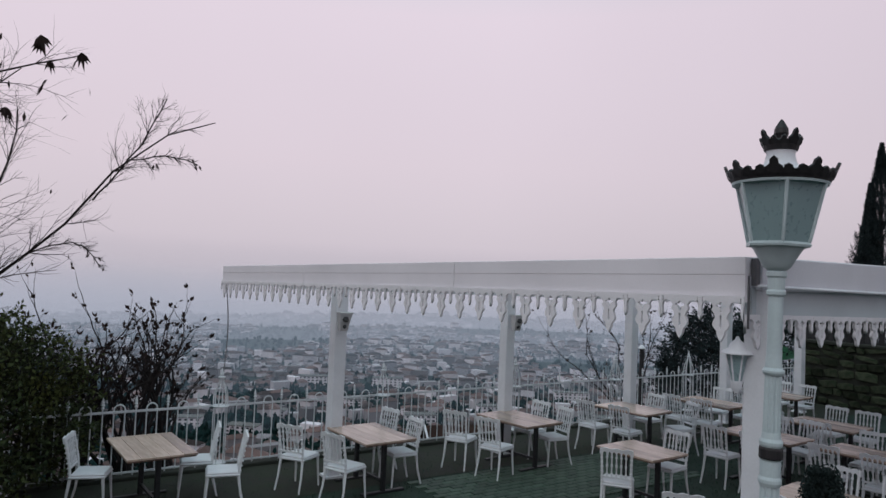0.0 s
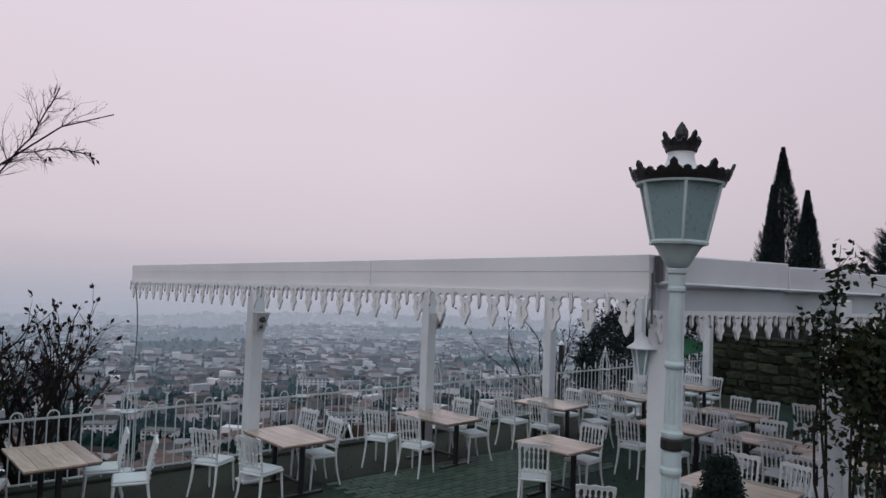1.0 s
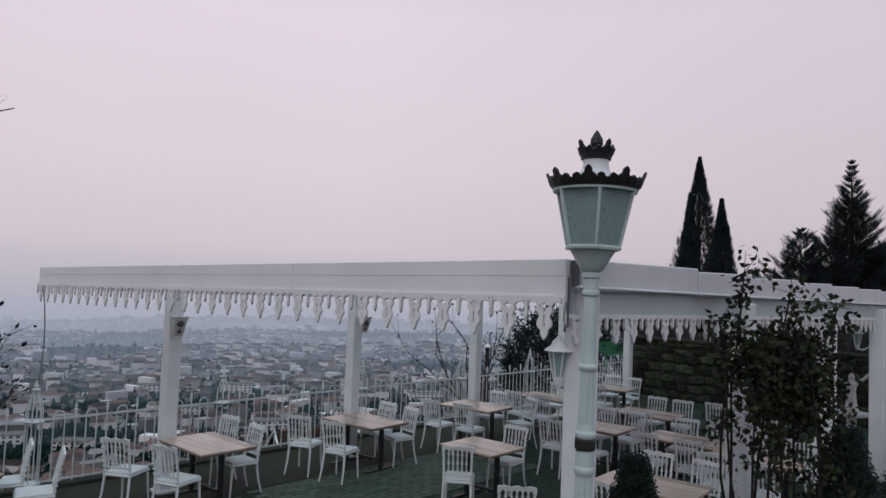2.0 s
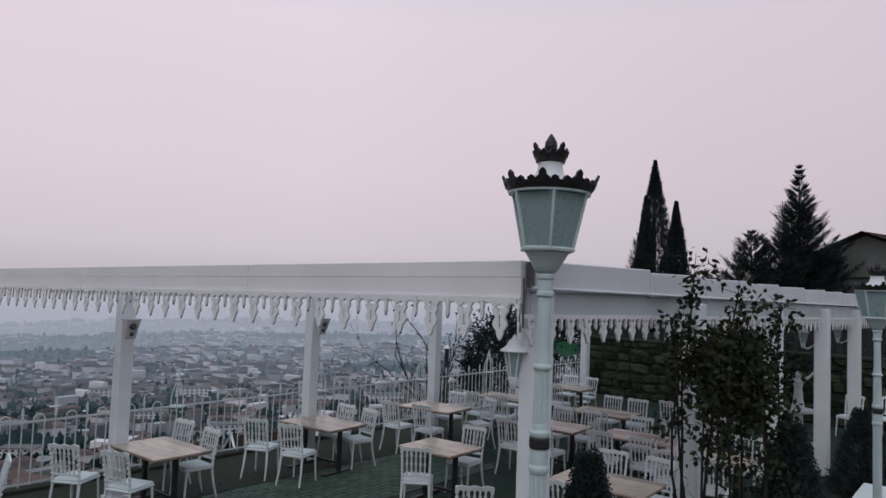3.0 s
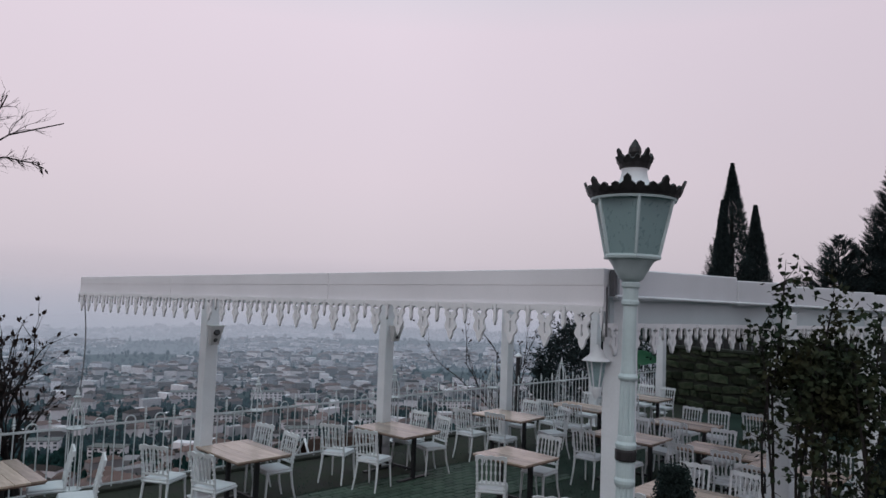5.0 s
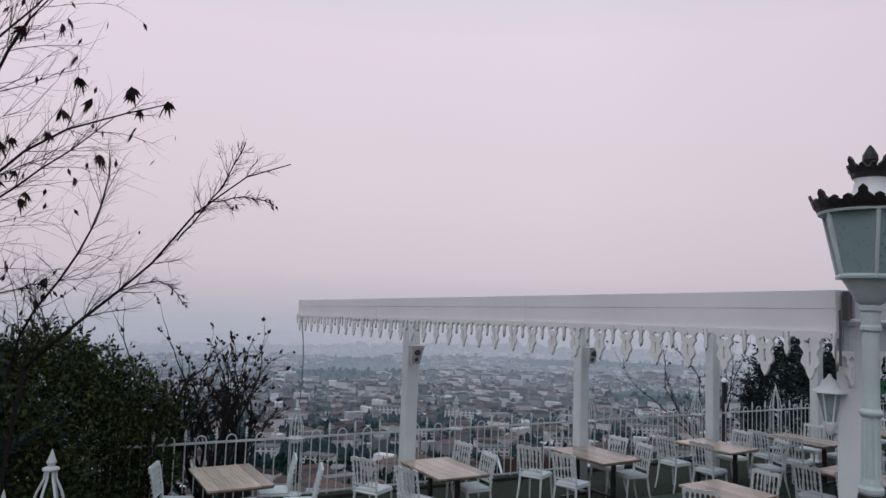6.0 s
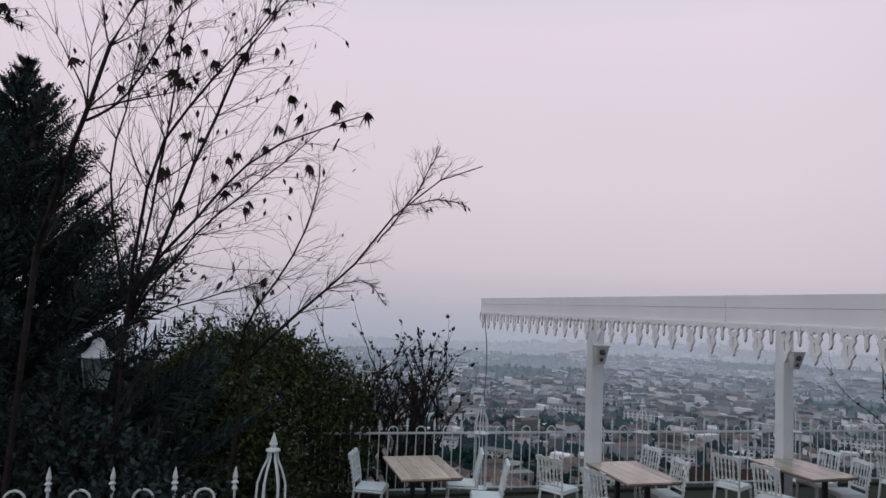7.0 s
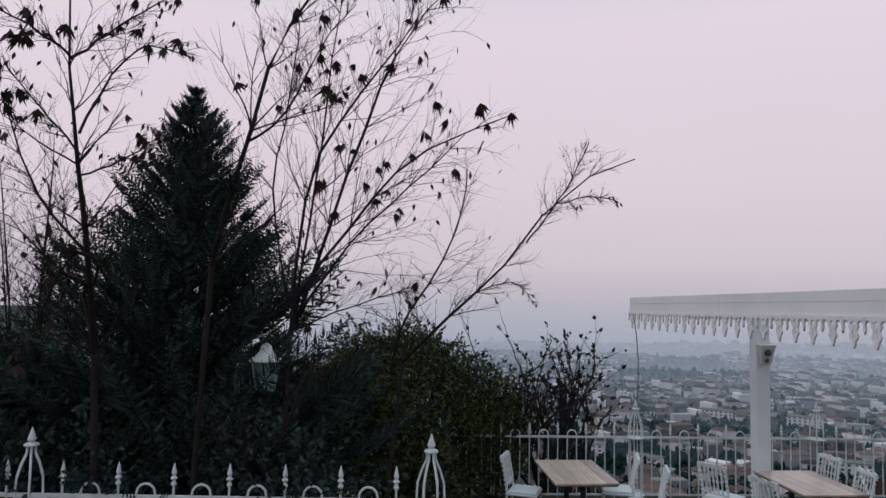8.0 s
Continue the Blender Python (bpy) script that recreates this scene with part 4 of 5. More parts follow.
FOOT_B = sight(38.8, 0, 6.15)
FOOT_B = (FOOT_B[0], FOOT_B[1], 0.0)
limbs = [
    ([FOOT_B] + rise((38.0, -8.0), (36.0, -3.8), (32.7, -0.8), (29.5, 2.5), (24.6, 8.3), (19.1, 11.0), lean=0.26), 0.022),
    (rise((38.3, -6.0), (37.6, -2.6), (35.0, 1.9), (33.2, 6.1), (32.4, 10.2), lean=0.26), 0.013),
    (rise((27.7, 4.4), (24.9, 8.1), (22.7, 12.2), lean=0.26), 0.007),
    (rise((25.4, 7.4), (22.6, 8.0), (20.4, 7.7), lean=0.26), 0.006),
    (rise((31.5, 0.4), (28.6, 1.0), (27.0, -0.6), lean=0.26), 0.005),
]
bare_maple(FOOT_B, limbs, "slim bare maple with long leaning branches above the shrub", 6, 14, 0.08, 1.1, 0.85)
FOOT_C = sight(59.4, 0, 6.2)
FOOT_C = (FOOT_C[0], FOOT_C[1], 0.0)
limbs = [
    ([FOOT_C] + rise((60.0, -6.0), (60.9, 2.3), (62.0, 10.4), (62.6, 16.1), (63.2, 24.0)), 0.032),
    (rise((62.5, 16.0), (60.0, 18.3), (56.4, 21.2)), 0.011),
    (rise((62.5, 16.0), (65.0, 17.6), (68.5, 18.6)), 0.011),
    (rise((61.9, 11.0), (59.8, 15.4), (57.6, 17.7), (54.6, 17.3)), 0.010),
    (rise((60.9, 2.3), (64.4, 7.0), (66.4, 12.5)), 0.013),
    (rise((59.4, 0.6), (61.4, 2.6), (63.2, -0.6), (64.6, -5.0)), 0.015),
    (rise((61.6, 8.0), (58.6, 9.6), (56.6, 11.2)), 0.008),
    (rise((61.8, 9.5), (64.0, 12.2), (66.6, 15.0)), 0.009),
]
bare_maple(FOOT_C, limbs, "slender bare maple with withered leaves before the spruce", 8, 210, 0.125, 1.2, 1.15)


def spray(mesh, r, p, d, length, n, w):
    """A flat needled twig: short narrow leaves along a stem, both sides."""
    up = unit(r)
    for i in range(n):
        k = (i + 0.5) / n
        for s in (-1, 1):
            side = d.cross(up).normalized() * s
            mesh.leaf(p + d * (length * k), (d * 0.8 + side * 0.8).normalized(), up, length * 0.34 * (1.15 - k), w)


def conifer(name, at, height, radius, label, seed, material, tiers=26, per=13, tip=0.0, droop=0.35, power=0.85, lift=0.1, twig=0.42):
    r = random.Random(seed)
    t = thing(name, at, label, "tree", "conifers")
    wood, green = Mesh(), Mesh()
    wood.limb([Vector((0, 0, 0)), Vector((0.02, 0, height * 0.5)), Vector((0, 0, height * 0.985))], height * 0.022, 0.008, 7)
    for i in range(tiers):
        k = i / (tiers - 1)
        z = height * (0.05 + 0.93 * k)
        rad = radius * (1 - k) ** power * r.uniform(0.82, 1.12) + tip
        for j in range(max(4, int(per * (1 - 0.55 * k)))):
            a = r.uniform(0, 6.283)
            ln = rad * r.uniform(0.55, 1.22)
            d = Vector((math.cos(a), math.sin(a), lift + 0.5 * k)).normalized()
            p = Vector((0, 0, z))
            pts = [p + d * (ln * s) + Vector((0, 0, -droop * ln * s * s + 0.25 * ln * s ** 3)) for s in (0, 0.35, 0.7, 1.0)]
            wood.limb(pts, 0.012 + 0.008 * (1 - k), 0.004, 3)
            m = max(3, int(ln * 9))
            for q in range(m):
                s = 0.15 + 0.85 * (q + r.random()) / m
                i0 = min(int(s * 3), 2)
                pp = pts[i0].lerp(pts[i0 + 1], min(1, s * 3 - i0))
                dd = (pts[i0 + 1] - pts[i0]).normalized()
                for sd in (-1, 1):
                    sv = dd.cross(Vector((0, 0, 1))).normalized() * sd
                    spray(green, r, pp, (dd + sv * r.uniform(0.3, 1.0) + Vector((0, 0, r.uniform(-0.2, 0.35)))).normalized(), twig * r.uniform(0.5, 1.0) * min(1, 0.4 + rad), 6, twig * 0.062)
            spray(green, r, pts[2], (pts[3] - pts[2]).normalized(), (pts[3] - pts[2]).length * 1.25, 7, twig * 0.1)
    spray(green, r, Vector((0, 0, height * 0.9)), Vector((0, 0, 1)), height * 0.1, 7, twig * 0.1)
    wood.out("trunk", M_BARK, t)
    green.out("needles", material, t, "dark dense needles")
    return t


S = sight(53.8, 0, 8.0)
conifer("spruce", (S[0], S[1], 0.0), 5.2, 2.15, "tall dark spruce behind the iron fence", 11, M_SPRUCE, 40, 27, 0.03, 0.12, 0.90, 0.34, 0.30)


def shrub(at, rx, ry, h, label, seed, material, n=5200, leaf=0.07, name="shrub", base=0.0, stems=22, gap=0.0):
    """Leafy twigs over an uneven mound."""
    r = random.Random(seed)
    t = thing(name, at, label, "shrub", "shrubs")
    wood, green = Mesh(), Mesh()
    for _ in range(stems):
        a, q = r.uniform(0, 6.283), r.uniform(0.3, 0.95)
        e = Vector((math.cos(a) * rx * q, math.sin(a) * ry * q, base + (h - base) * r.uniform(0.55, 1.0) * math.sqrt(max(0.05, 1 - q * q))))
        wood.limb([Vector((e.x * 0.1, e.y * 0.1, 0)), e * 0.5 + Vector((0, 0, 0.1)), e], 0.02, 0.004, 4)
    for i in range(n // 9):
        a, el = r.uniform(0, 6.283), math.asin(r.uniform(-0.25, 1))
        v = Vector((math.cos(a) * math.cos(el), math.sin(a) * math.cos(el), math.sin(el)))
        lump = 1 + 0.20 * noise.noise(v * 2.3 + Vector((seed, 0, 0))) + 0.12 * noise.noise(v * 5.1)
        q = lump * r.uniform(0.72, 1.04)
        p = Vector((v.x * rx * q, v.y * ry * q, base + max(0.02, (h - base) * (0.35 + 0.65 * v.z * q))))
        d = (v + unit(r) * 0.8 + Vector((0, 0, 0.2))).normalized()
        ln = leaf * r.uniform(2.5, 5.5)
        wood.limb([p - d * ln * 0.6, p, p + d * ln], 0.004, 0.002, 3)
        for j in range(9):
            s = p + d * ln * (j / 9)
            green.leaf(s, (d * 0.4 + unit(r)).normalized(), unit(r), leaf * r.uniform(0.7, 1.2), leaf * 0.5)
    wood.out("stem", M_BARK, t)
    green.out("leaves", material, t)
    return t


B = sight(37.0, 0, 11.0)
shrub((B[0], B[1], -0.4), 1.75, 1.5, 2.75, "broad dark evergreen shrub with yellow-green tips behind the fence", 21, M_HEDGE, 30000, 0.075, "evergreen_shrub", 0.0)
B2 = sight(43.0, 0, 9.2)
shrub((B2[0], B2[1], -0.2), 1.5, 1.2, 2.2, "dark evergreen undergrowth below the spruce", 22, M_HEDGE, 16000, 0.08, "evergreen_shrub", 0.0)
B3 = sight(62.0, 0, 7.8)
shrub((B3[0], B3[1], -0.1), 2.0, 1.3, 2.0, "dark evergreen hedge behind the near fence", 23, M_SPRUCE, 18000, 0.08, "hedge", 0.0)
B5 = sight(67.0, 0, 9.5)
shrub((B5[0], B5[1], -0.1), 2.6, 1.3, 2.3, "tall dark hedge behind the near fence", 25, M_SPRUCE, 22000, 0.09, "hedge", 0.0)
for kk, (yy, dd, hh) in enumerate(((64.0, 8.6, 4.6), (69.0, 7.6, 4.4), (59.5, 10.5, 4.6))):
    pp = sight(yy, 0, dd)
    bare_maple((pp[0], pp[1], 0.0), [([(pp[0], pp[1], 0.0), (pp[0] + rng.uniform(-0.4, 0.4), pp[1], hh)], 0.04)] + [([(pp[0], pp[1], rng.uniform(0.6, 1.8)), (pp[0] + rng.uniform(-1.4, 1.4), pp[1] + rng.uniform(-1.0, 1.0), hh * rng.uniform(0.6, 1.0))], 0.022) for _ in range(8)], "tangled bare tree behind the near fence", 90 + kk, 120, 0.10, 1.0, 1.5)
B4 = sight(49.5, 0, 6.45)
shrub((B4[0], B4[1], -0.1), 1.5, 0.5, 1.95, "dark low hedge behind the near fence", 24, M_SPRUCE, 14000, 0.07, "hedge", 0.0)


def budded_shrub(at, height, width, n, label, seed):
    r = random.Random(seed)
    t = thing("magnolia_shrub", at, label, "shrub", "bare shrubs")
    wood, dry, tips = Mesh(), Mesh(), []
    for i in range(n):
        a = r.uniform(0, 6.283)
        q = r.uniform(0.15, 1.0)
        d = Vector((math.cos(a) * q * width / height * 0.75, math.sin(a) * q * width / height * 0.75, 1)).normalized()
        grow(wood, r, Vector((r.uniform(-0.2, 0.2), r.uniform(-0.2, 0.2), 0)), d, height * r.uniform(0.62, 0.9), 0.040, 2, tips, -0.05, 3, 0.6, 0.22)
    for p, d in tips:
        for _ in range(r.randint(1, 4)):
            v = (d + unit(r) * 0.7).normalized()
            dry.leaf(p + unit(r) * 0.03, v, unit(r), r.uniform(0.06, 0.12), 0.055)
    wood.out("stem", M_BARK, t)
    tagged(dry.out("bud_foliage", M_DRYLEAF, t, "dark swollen buds and last leaves"), kind="stuff")


for k, (yaw, d, h, w, nn) in enumerate(((25.2, 12.4, 2.40, 1.8, 12), (29.0, 12.2, 2.30, 1.7, 12), (22.6, 12.9, 2.1, 1.3, 10), (31.6, 12.0, 2.1, 1.4, 9))):
    p = sight(yaw, 0, d)
    budded_shrub((p[0], p[1], -0.45), h, w, nn, "leafless shrub with dark buds behind the fence", 31 + k)


def rose_bush(at, label, seed):
    r = random.Random(seed)
    t = thing("rose_bush", at, label, "shrub")
    wood, green = Mesh(), Mesh()

    def sprig(p, n, spread):
        for _ in range(n):
            green.leaf(p + unit(r) * spread, unit(r), unit(r), r.uniform(0.045, 0.07), 0.042)

    tops = [Vector((-0.20, 0.13, 3.16)), Vector((0.10, -0.02, 3.00)), Vector((0.30, -0.22, 2.92)), Vector((-0.36, 0.22, 2.78))]
    for i in range(13):
        a = r.uniform(0, 6.283)
        q = r.uniform(0.25, 1.0)
        top = tops[i] if i < 4 else Vector((math.cos(a) * 0.48 * q, math.sin(a) * 0.42 * q, r.uniform(2.3, 2.85) - 0.2 * q))
        foot = Vector((math.cos(a) * 0.10, math.sin(a) * 0.10, 0))
        pts = [foot.lerp(top, k / 7) + Vector((math.cos(a), math.sin(a), 0)) * 0.16 * math.sin(math.pi * k / 7) + unit(r) * 0.02 for k in range(8)]
        wood.limb(pts, 0.017, 0.006, 5)
        for k in range(2, 8):
            for _ in range(7 if k > 4 else 2):
                if k > 4 or r.random() < 0.5:
                    b = pts[k] + (unit(r) + Vector((0, 0, 0.3))).normalized() * r.uniform(0.05, 0.20)
                    wood.limb([pts[k], b], 0.004, 0.002, 3)
                    if k > 4 or r.random() < 0.35:
                        sprig(b, 6, 0.06)
    for p in tops:
        for _ in range(9):
            sprig(p + Vector((0, 0, -0.16)) + unit(r) * 0.09, 6, 0.05)
    for _ in range(430):
        v = unit(r)
        q = r.uniform(0.1, 0.95) * (1 + 0.35 * noise.noise(v * 2.0))
        sprig(Vector((v.x * 0.46 * q + 0.02, v.y * 0.42 * q, 2.36 + v.z * 0.46 * q)), 8, 0.09)
    wood.out("cane", M_BARK, t)
    green.out("leaves", M_ROSE, t, "dark green and russet leaves")


rose_bush((3.52, 5.84, 0.0), "tall leafy rose bush before the pergola", 41)


def topiary(yaw, d, top, rad, seed):
    p = tree_point(-0.04, 1.0, 2.95, d, yaw, 0)
    r = random.Random(seed)
    t = thing("topiary_conifer", (p[0], p[1], 0.0), "small dark clipped conifer in the bed", "conifer", "clipped conifers")
    wood, green = Mesh(), Mesh()
    wood.limb([Vector((0, 0, 0)), Vector((0, 0, top * 0.6)), Vector((0, 0, top * 0.9))], 0.04, 0.01, 6)
    for i in range(4200):
        k = r.random() ** 0.75
        z = 0.05 + (top - 0.05) * k
        rr = rad * (1 - k) ** 0.95 * r.uniform(0.6, 1.06) + 0.012
        a = r.uniform(0, 6.283)
        d0 = Vector((math.cos(a), math.sin(a), 0.9)).normalized()
        spray(green, r, Vector((math.cos(a) * rr, math.sin(a) * rr, z - 0.08)), (d0 + unit(r) * 0.25).normalized(), 0.11, 3, 0.02)
    wood.out("trunk", M_BARK, t)
    green.out("needles", M_SPRUCE, t)


topiary(-26.2, 5.3, 1.82, 0.50, 51)
topiary(-40.7, 6.2, 2.04, 0.62, 52)
topiary(-45.1, 11.0, 1.58, 0.55, 53)
topiary(-47.3, 11.2, 1.38, 0.75, 54)


def cypress(yaw, d, z0, top, rad, seed):
    p = tree_point(-0.04, 1.0, 2.95, d, yaw, 0)
    r = random.Random(seed)
    t = thing("cypress", (p[0], p[1], z0), "tall narrow dark cypress behind the stone wall", "tree", "cypresses")
    wood, green = Mesh(), Mesh()
    h = top - z0
    wood.limb([Vector((0, 0, 0)), Vector((0, 0, h * 0.5)), Vector((0, 0, h * 0.95))], 0.22, 0.03, 6)
    for i in range(7000):
        k = r.random() ** 0.9
        z = h * (0.03 + 0.95 * k)
        a = r.uniform(0, 6.283)
        lump = 1 + 0.28 * noise.noise(Vector((math.cos(a) * 1.5, math.sin(a) * 1.5, z * 0.8 + seed)))
        rr = rad * min(1.0, (1 - k) * 1.4) * r.uniform(0.5, 1.05) * lump
        d0 = Vector((math.cos(a) * 0.4, math.sin(a) * 0.4, 1)).normalized()
        spray(green, r, Vector((math.cos(a) * rr, math.sin(a) * rr, z)), (d0 + unit(r) * 0.25).normalized(), 0.22 + 0.24 * (1 - k), 3, 0.055)
    wood.out("trunk", M_BARK, t)
    green.out("foliage", M_CYPRESS, t)


cypress(-30.9, 42, 1.5, 11.0, 1.35, 61)
cypress(-32.55, 42.5, 1.5, 8.6, 0.9, 62)
cypress(-30.25, 42.2, 1.5, 8.9, 0.70, 66)
p = tree_point(-0.04, 1.0, 2.95, 30, -41.2, 0)
conifer("cedar", (p[0], p[1], 1.0), 7.3, 2.5, "broad dark cedar behind the pergola", 63, M_CYPRESS, 30, 17, 0.05, 0.1, 1.15, 0.35, 0.5)
p = tree_point(-0.04, 1.0, 2.95, 29, -38.0, 0)
conifer("cedar", (p[0], p[1], 1.0), 4.6, 2.0, "smaller dark cedar behind the pergola", 64, M_CYPRESS, 20, 14, 0.08, 0.1, 0.85, 0.3, 0.5)
for k, (yaw, d, rx, h) in enumerate(((-25.5, 27, 2.6, 2.7), (-34, 26, 4.0, 3.0), (-43, 22, 3.5, 2.9))):
    p = tree_point(-0.04, 1.0, 2.95, d, yaw, 0)
    shrub((p[0], p[1], -0.3), rx, 1.6, h, "dark hedge and trees behind the stone wall", 70 + k, M_SPRUCE, 9000, 0.16, "hedge", 0.0)
p = tree_point(-0.04, 1.0, 2.95, 24, -13.2, 0)
budded_shrub((p[0], p[1], -1.8), 3.2, 2.0, 8, "bare dark tree beyond the fence", 81)


shrub((7.67, 22.63, -1.2), 1.35, 1.2, 3.36, "round dark evergreen tree beyond the fence corner", 77, M_CYPRESS, 9000, 0.13, "evergreen_tree", 0.3)


# ---- stone wall at the terrace's end ----
WA, WB = (9.3, 20.6), (17.5, 9.2)
wall_len = math.dist(WA, WB)
wang = math.degrees(math.atan2(WB[1] - WA[1], WB[0] - WA[0]))
wall = thing("wall_stone", (WA[0], WA[1], 0.0), "old retaining wall of rough brown stones", "wall", kind="structure", turn=wang)
bm = bmesh.new()
box(bm, (wall_len / 2, 0.25, 0.825), (wall_len, 0.4, 1.65))
part("wall_core", bm, M_MORTAR, wall)
bm = bmesh.new()
box(bm, (wall_len / 2, 0.22, 1.68), (wall_len, 0.55, 0.08), bevel=0.015)
part("coping", bm, M_MORTAR, wall)
rw = random.Random(4)
stones = []
for k in range(8):
    bm = bmesh.new()
    bmesh.ops.create_icosphere(bm, subdivisions=1, radius=0.5)
    for v in bm.verts:
        v.co = Vector((max(-0.46, min(0.46, v.co.x * 1.35)), v.co.y * 0.8, max(-0.44, min(0.44, v.co.z * 1.35)))) + unit(rw) * 0.05
    me = bpy.data.meshes.new("stone")
    bm.to_mesh(me)
    bm.free()
    me.materials.append(M_STONE)
    stones.append(me)
z = 0.02
while z < 1.5:
    h = rw.uniform(0.13, 0.30)
    x = rw.uniform(0, 0.2)
    while x < 9.5:
        w = rw.uniform(0.18, 0.60)
        ob = hold("stone", rw.choice(stones), None, wall)
        ob.matrix_basis = pose(x + w / 2, rw.uniform(0.0, 0.05), z + h / 2 + rw.uniform(-0.04, 0.04), 0, rw.uniform(-14, 14), 0) @ Matrix.Diagonal((w * 1.02, 0.2, h * rw.uniform(0.85, 1.1), 1))
        x += w + 0.015
    z += h + 0.012
bf = thing("board_fence", (WA[0] + 0.3, WA[1] + 0.15, 1.71), "dark upright board fence on top of the stone wall", "fence", kind="structure", turn=wang)
bm = bmesh.new()
box(bm, (0, 0, 0.42), (0.14, 0.025, 0.84), bevel=0.004)
bme = bpy.data.meshes.new("board")
bm.to_mesh(bme)
bm.free()
bme.materials.append(M_BOARD)
for i in range(int(wall_len / 0.16)):
    hold("board", bme, None, bf).matrix_basis = pose(0.1 + i * 0.16, rw.uniform(-0.006, 0.006), rw.uniform(-0.02, 0.02))
# green tarpaulin shelter beyond the fence corner
bm = bmesh.new()
vs = [bm.verts.new(p) for p in ((-0.9, -0.6, 0), (0.9, -0.6, 0.12), (0.9, 0.6, 0.35), (-0.9, 0.6, 0.28))]
bm.faces.new(vs)
bmesh.ops.solidify(bm, geom=list(bm.faces), thickness=0.03)
for sx in (-0.85, 0.85):
    rod(bm, (sx, -0.5, -2.0), (sx, -0.5, 0.05), 0.03)
ob = part("tarpaulin_shelter", bm, M_GREEN)
ob.matrix_basis = pose(9.85, 22.88, 0.94, 0, 0, 30)
tagged(ob, "small green tarpaulin shelter beyond the fence", "shelter")


# ---- house behind the cedar ----
hp = tree_point(-0.04, 1.0, 2.95, 36, -49.5, 0)
house = thing("house", (hp[0], hp[1], 0.0), "old grey plastered house with a brown tiled roof", "house", turn=20)
bm = bmesh.new()
box(bm, (0, 0, 2.0), (12, 8, 4.0))
part("wall", bm, M_PLASTER, house)
for sy in (-1, 1):
    bm = bmesh.new()
    vs = [bm.verts.new(p) for p in ((-6.5, sy * 4.7, 3.75), (6.5, sy * 4.7, 3.75), (6.5, 0, 5.7), (-6.5, 0, 5.7))]
    bm.faces.new(vs)
    bmesh.ops.solidify(bm, geom=list(bm.faces), thickness=0.14)
    part("roof", bm, M_TILE, house)
for sx in (-6, 6):
    bm = bmesh.new()
    for x in (sx - 0.12, sx):
        bm.faces.new([bm.verts.new(p) for p in ((x, -4, 3.99), (x, 4, 3.99), (x, 0, 5.55))])
    bmesh.ops.bridge_loops(bm, edges=list(bm.edges))
    part("gable", bm, M_PLASTER, house)
bm = bmesh.new()
box(bm, (-3.2, -1.0, 5.75), (0.5, 0.5, 0.9), bevel=0.03)
part("chimney", bm, M_TILE, house)
for x in (-4, -1.3, 1.4, 4):
    bm = bmesh.new()
    box(bm, (x, -4.01, 2.6), (1.0, 0.06, 1.3))
    part("window", bm, M_WINDOW, house)


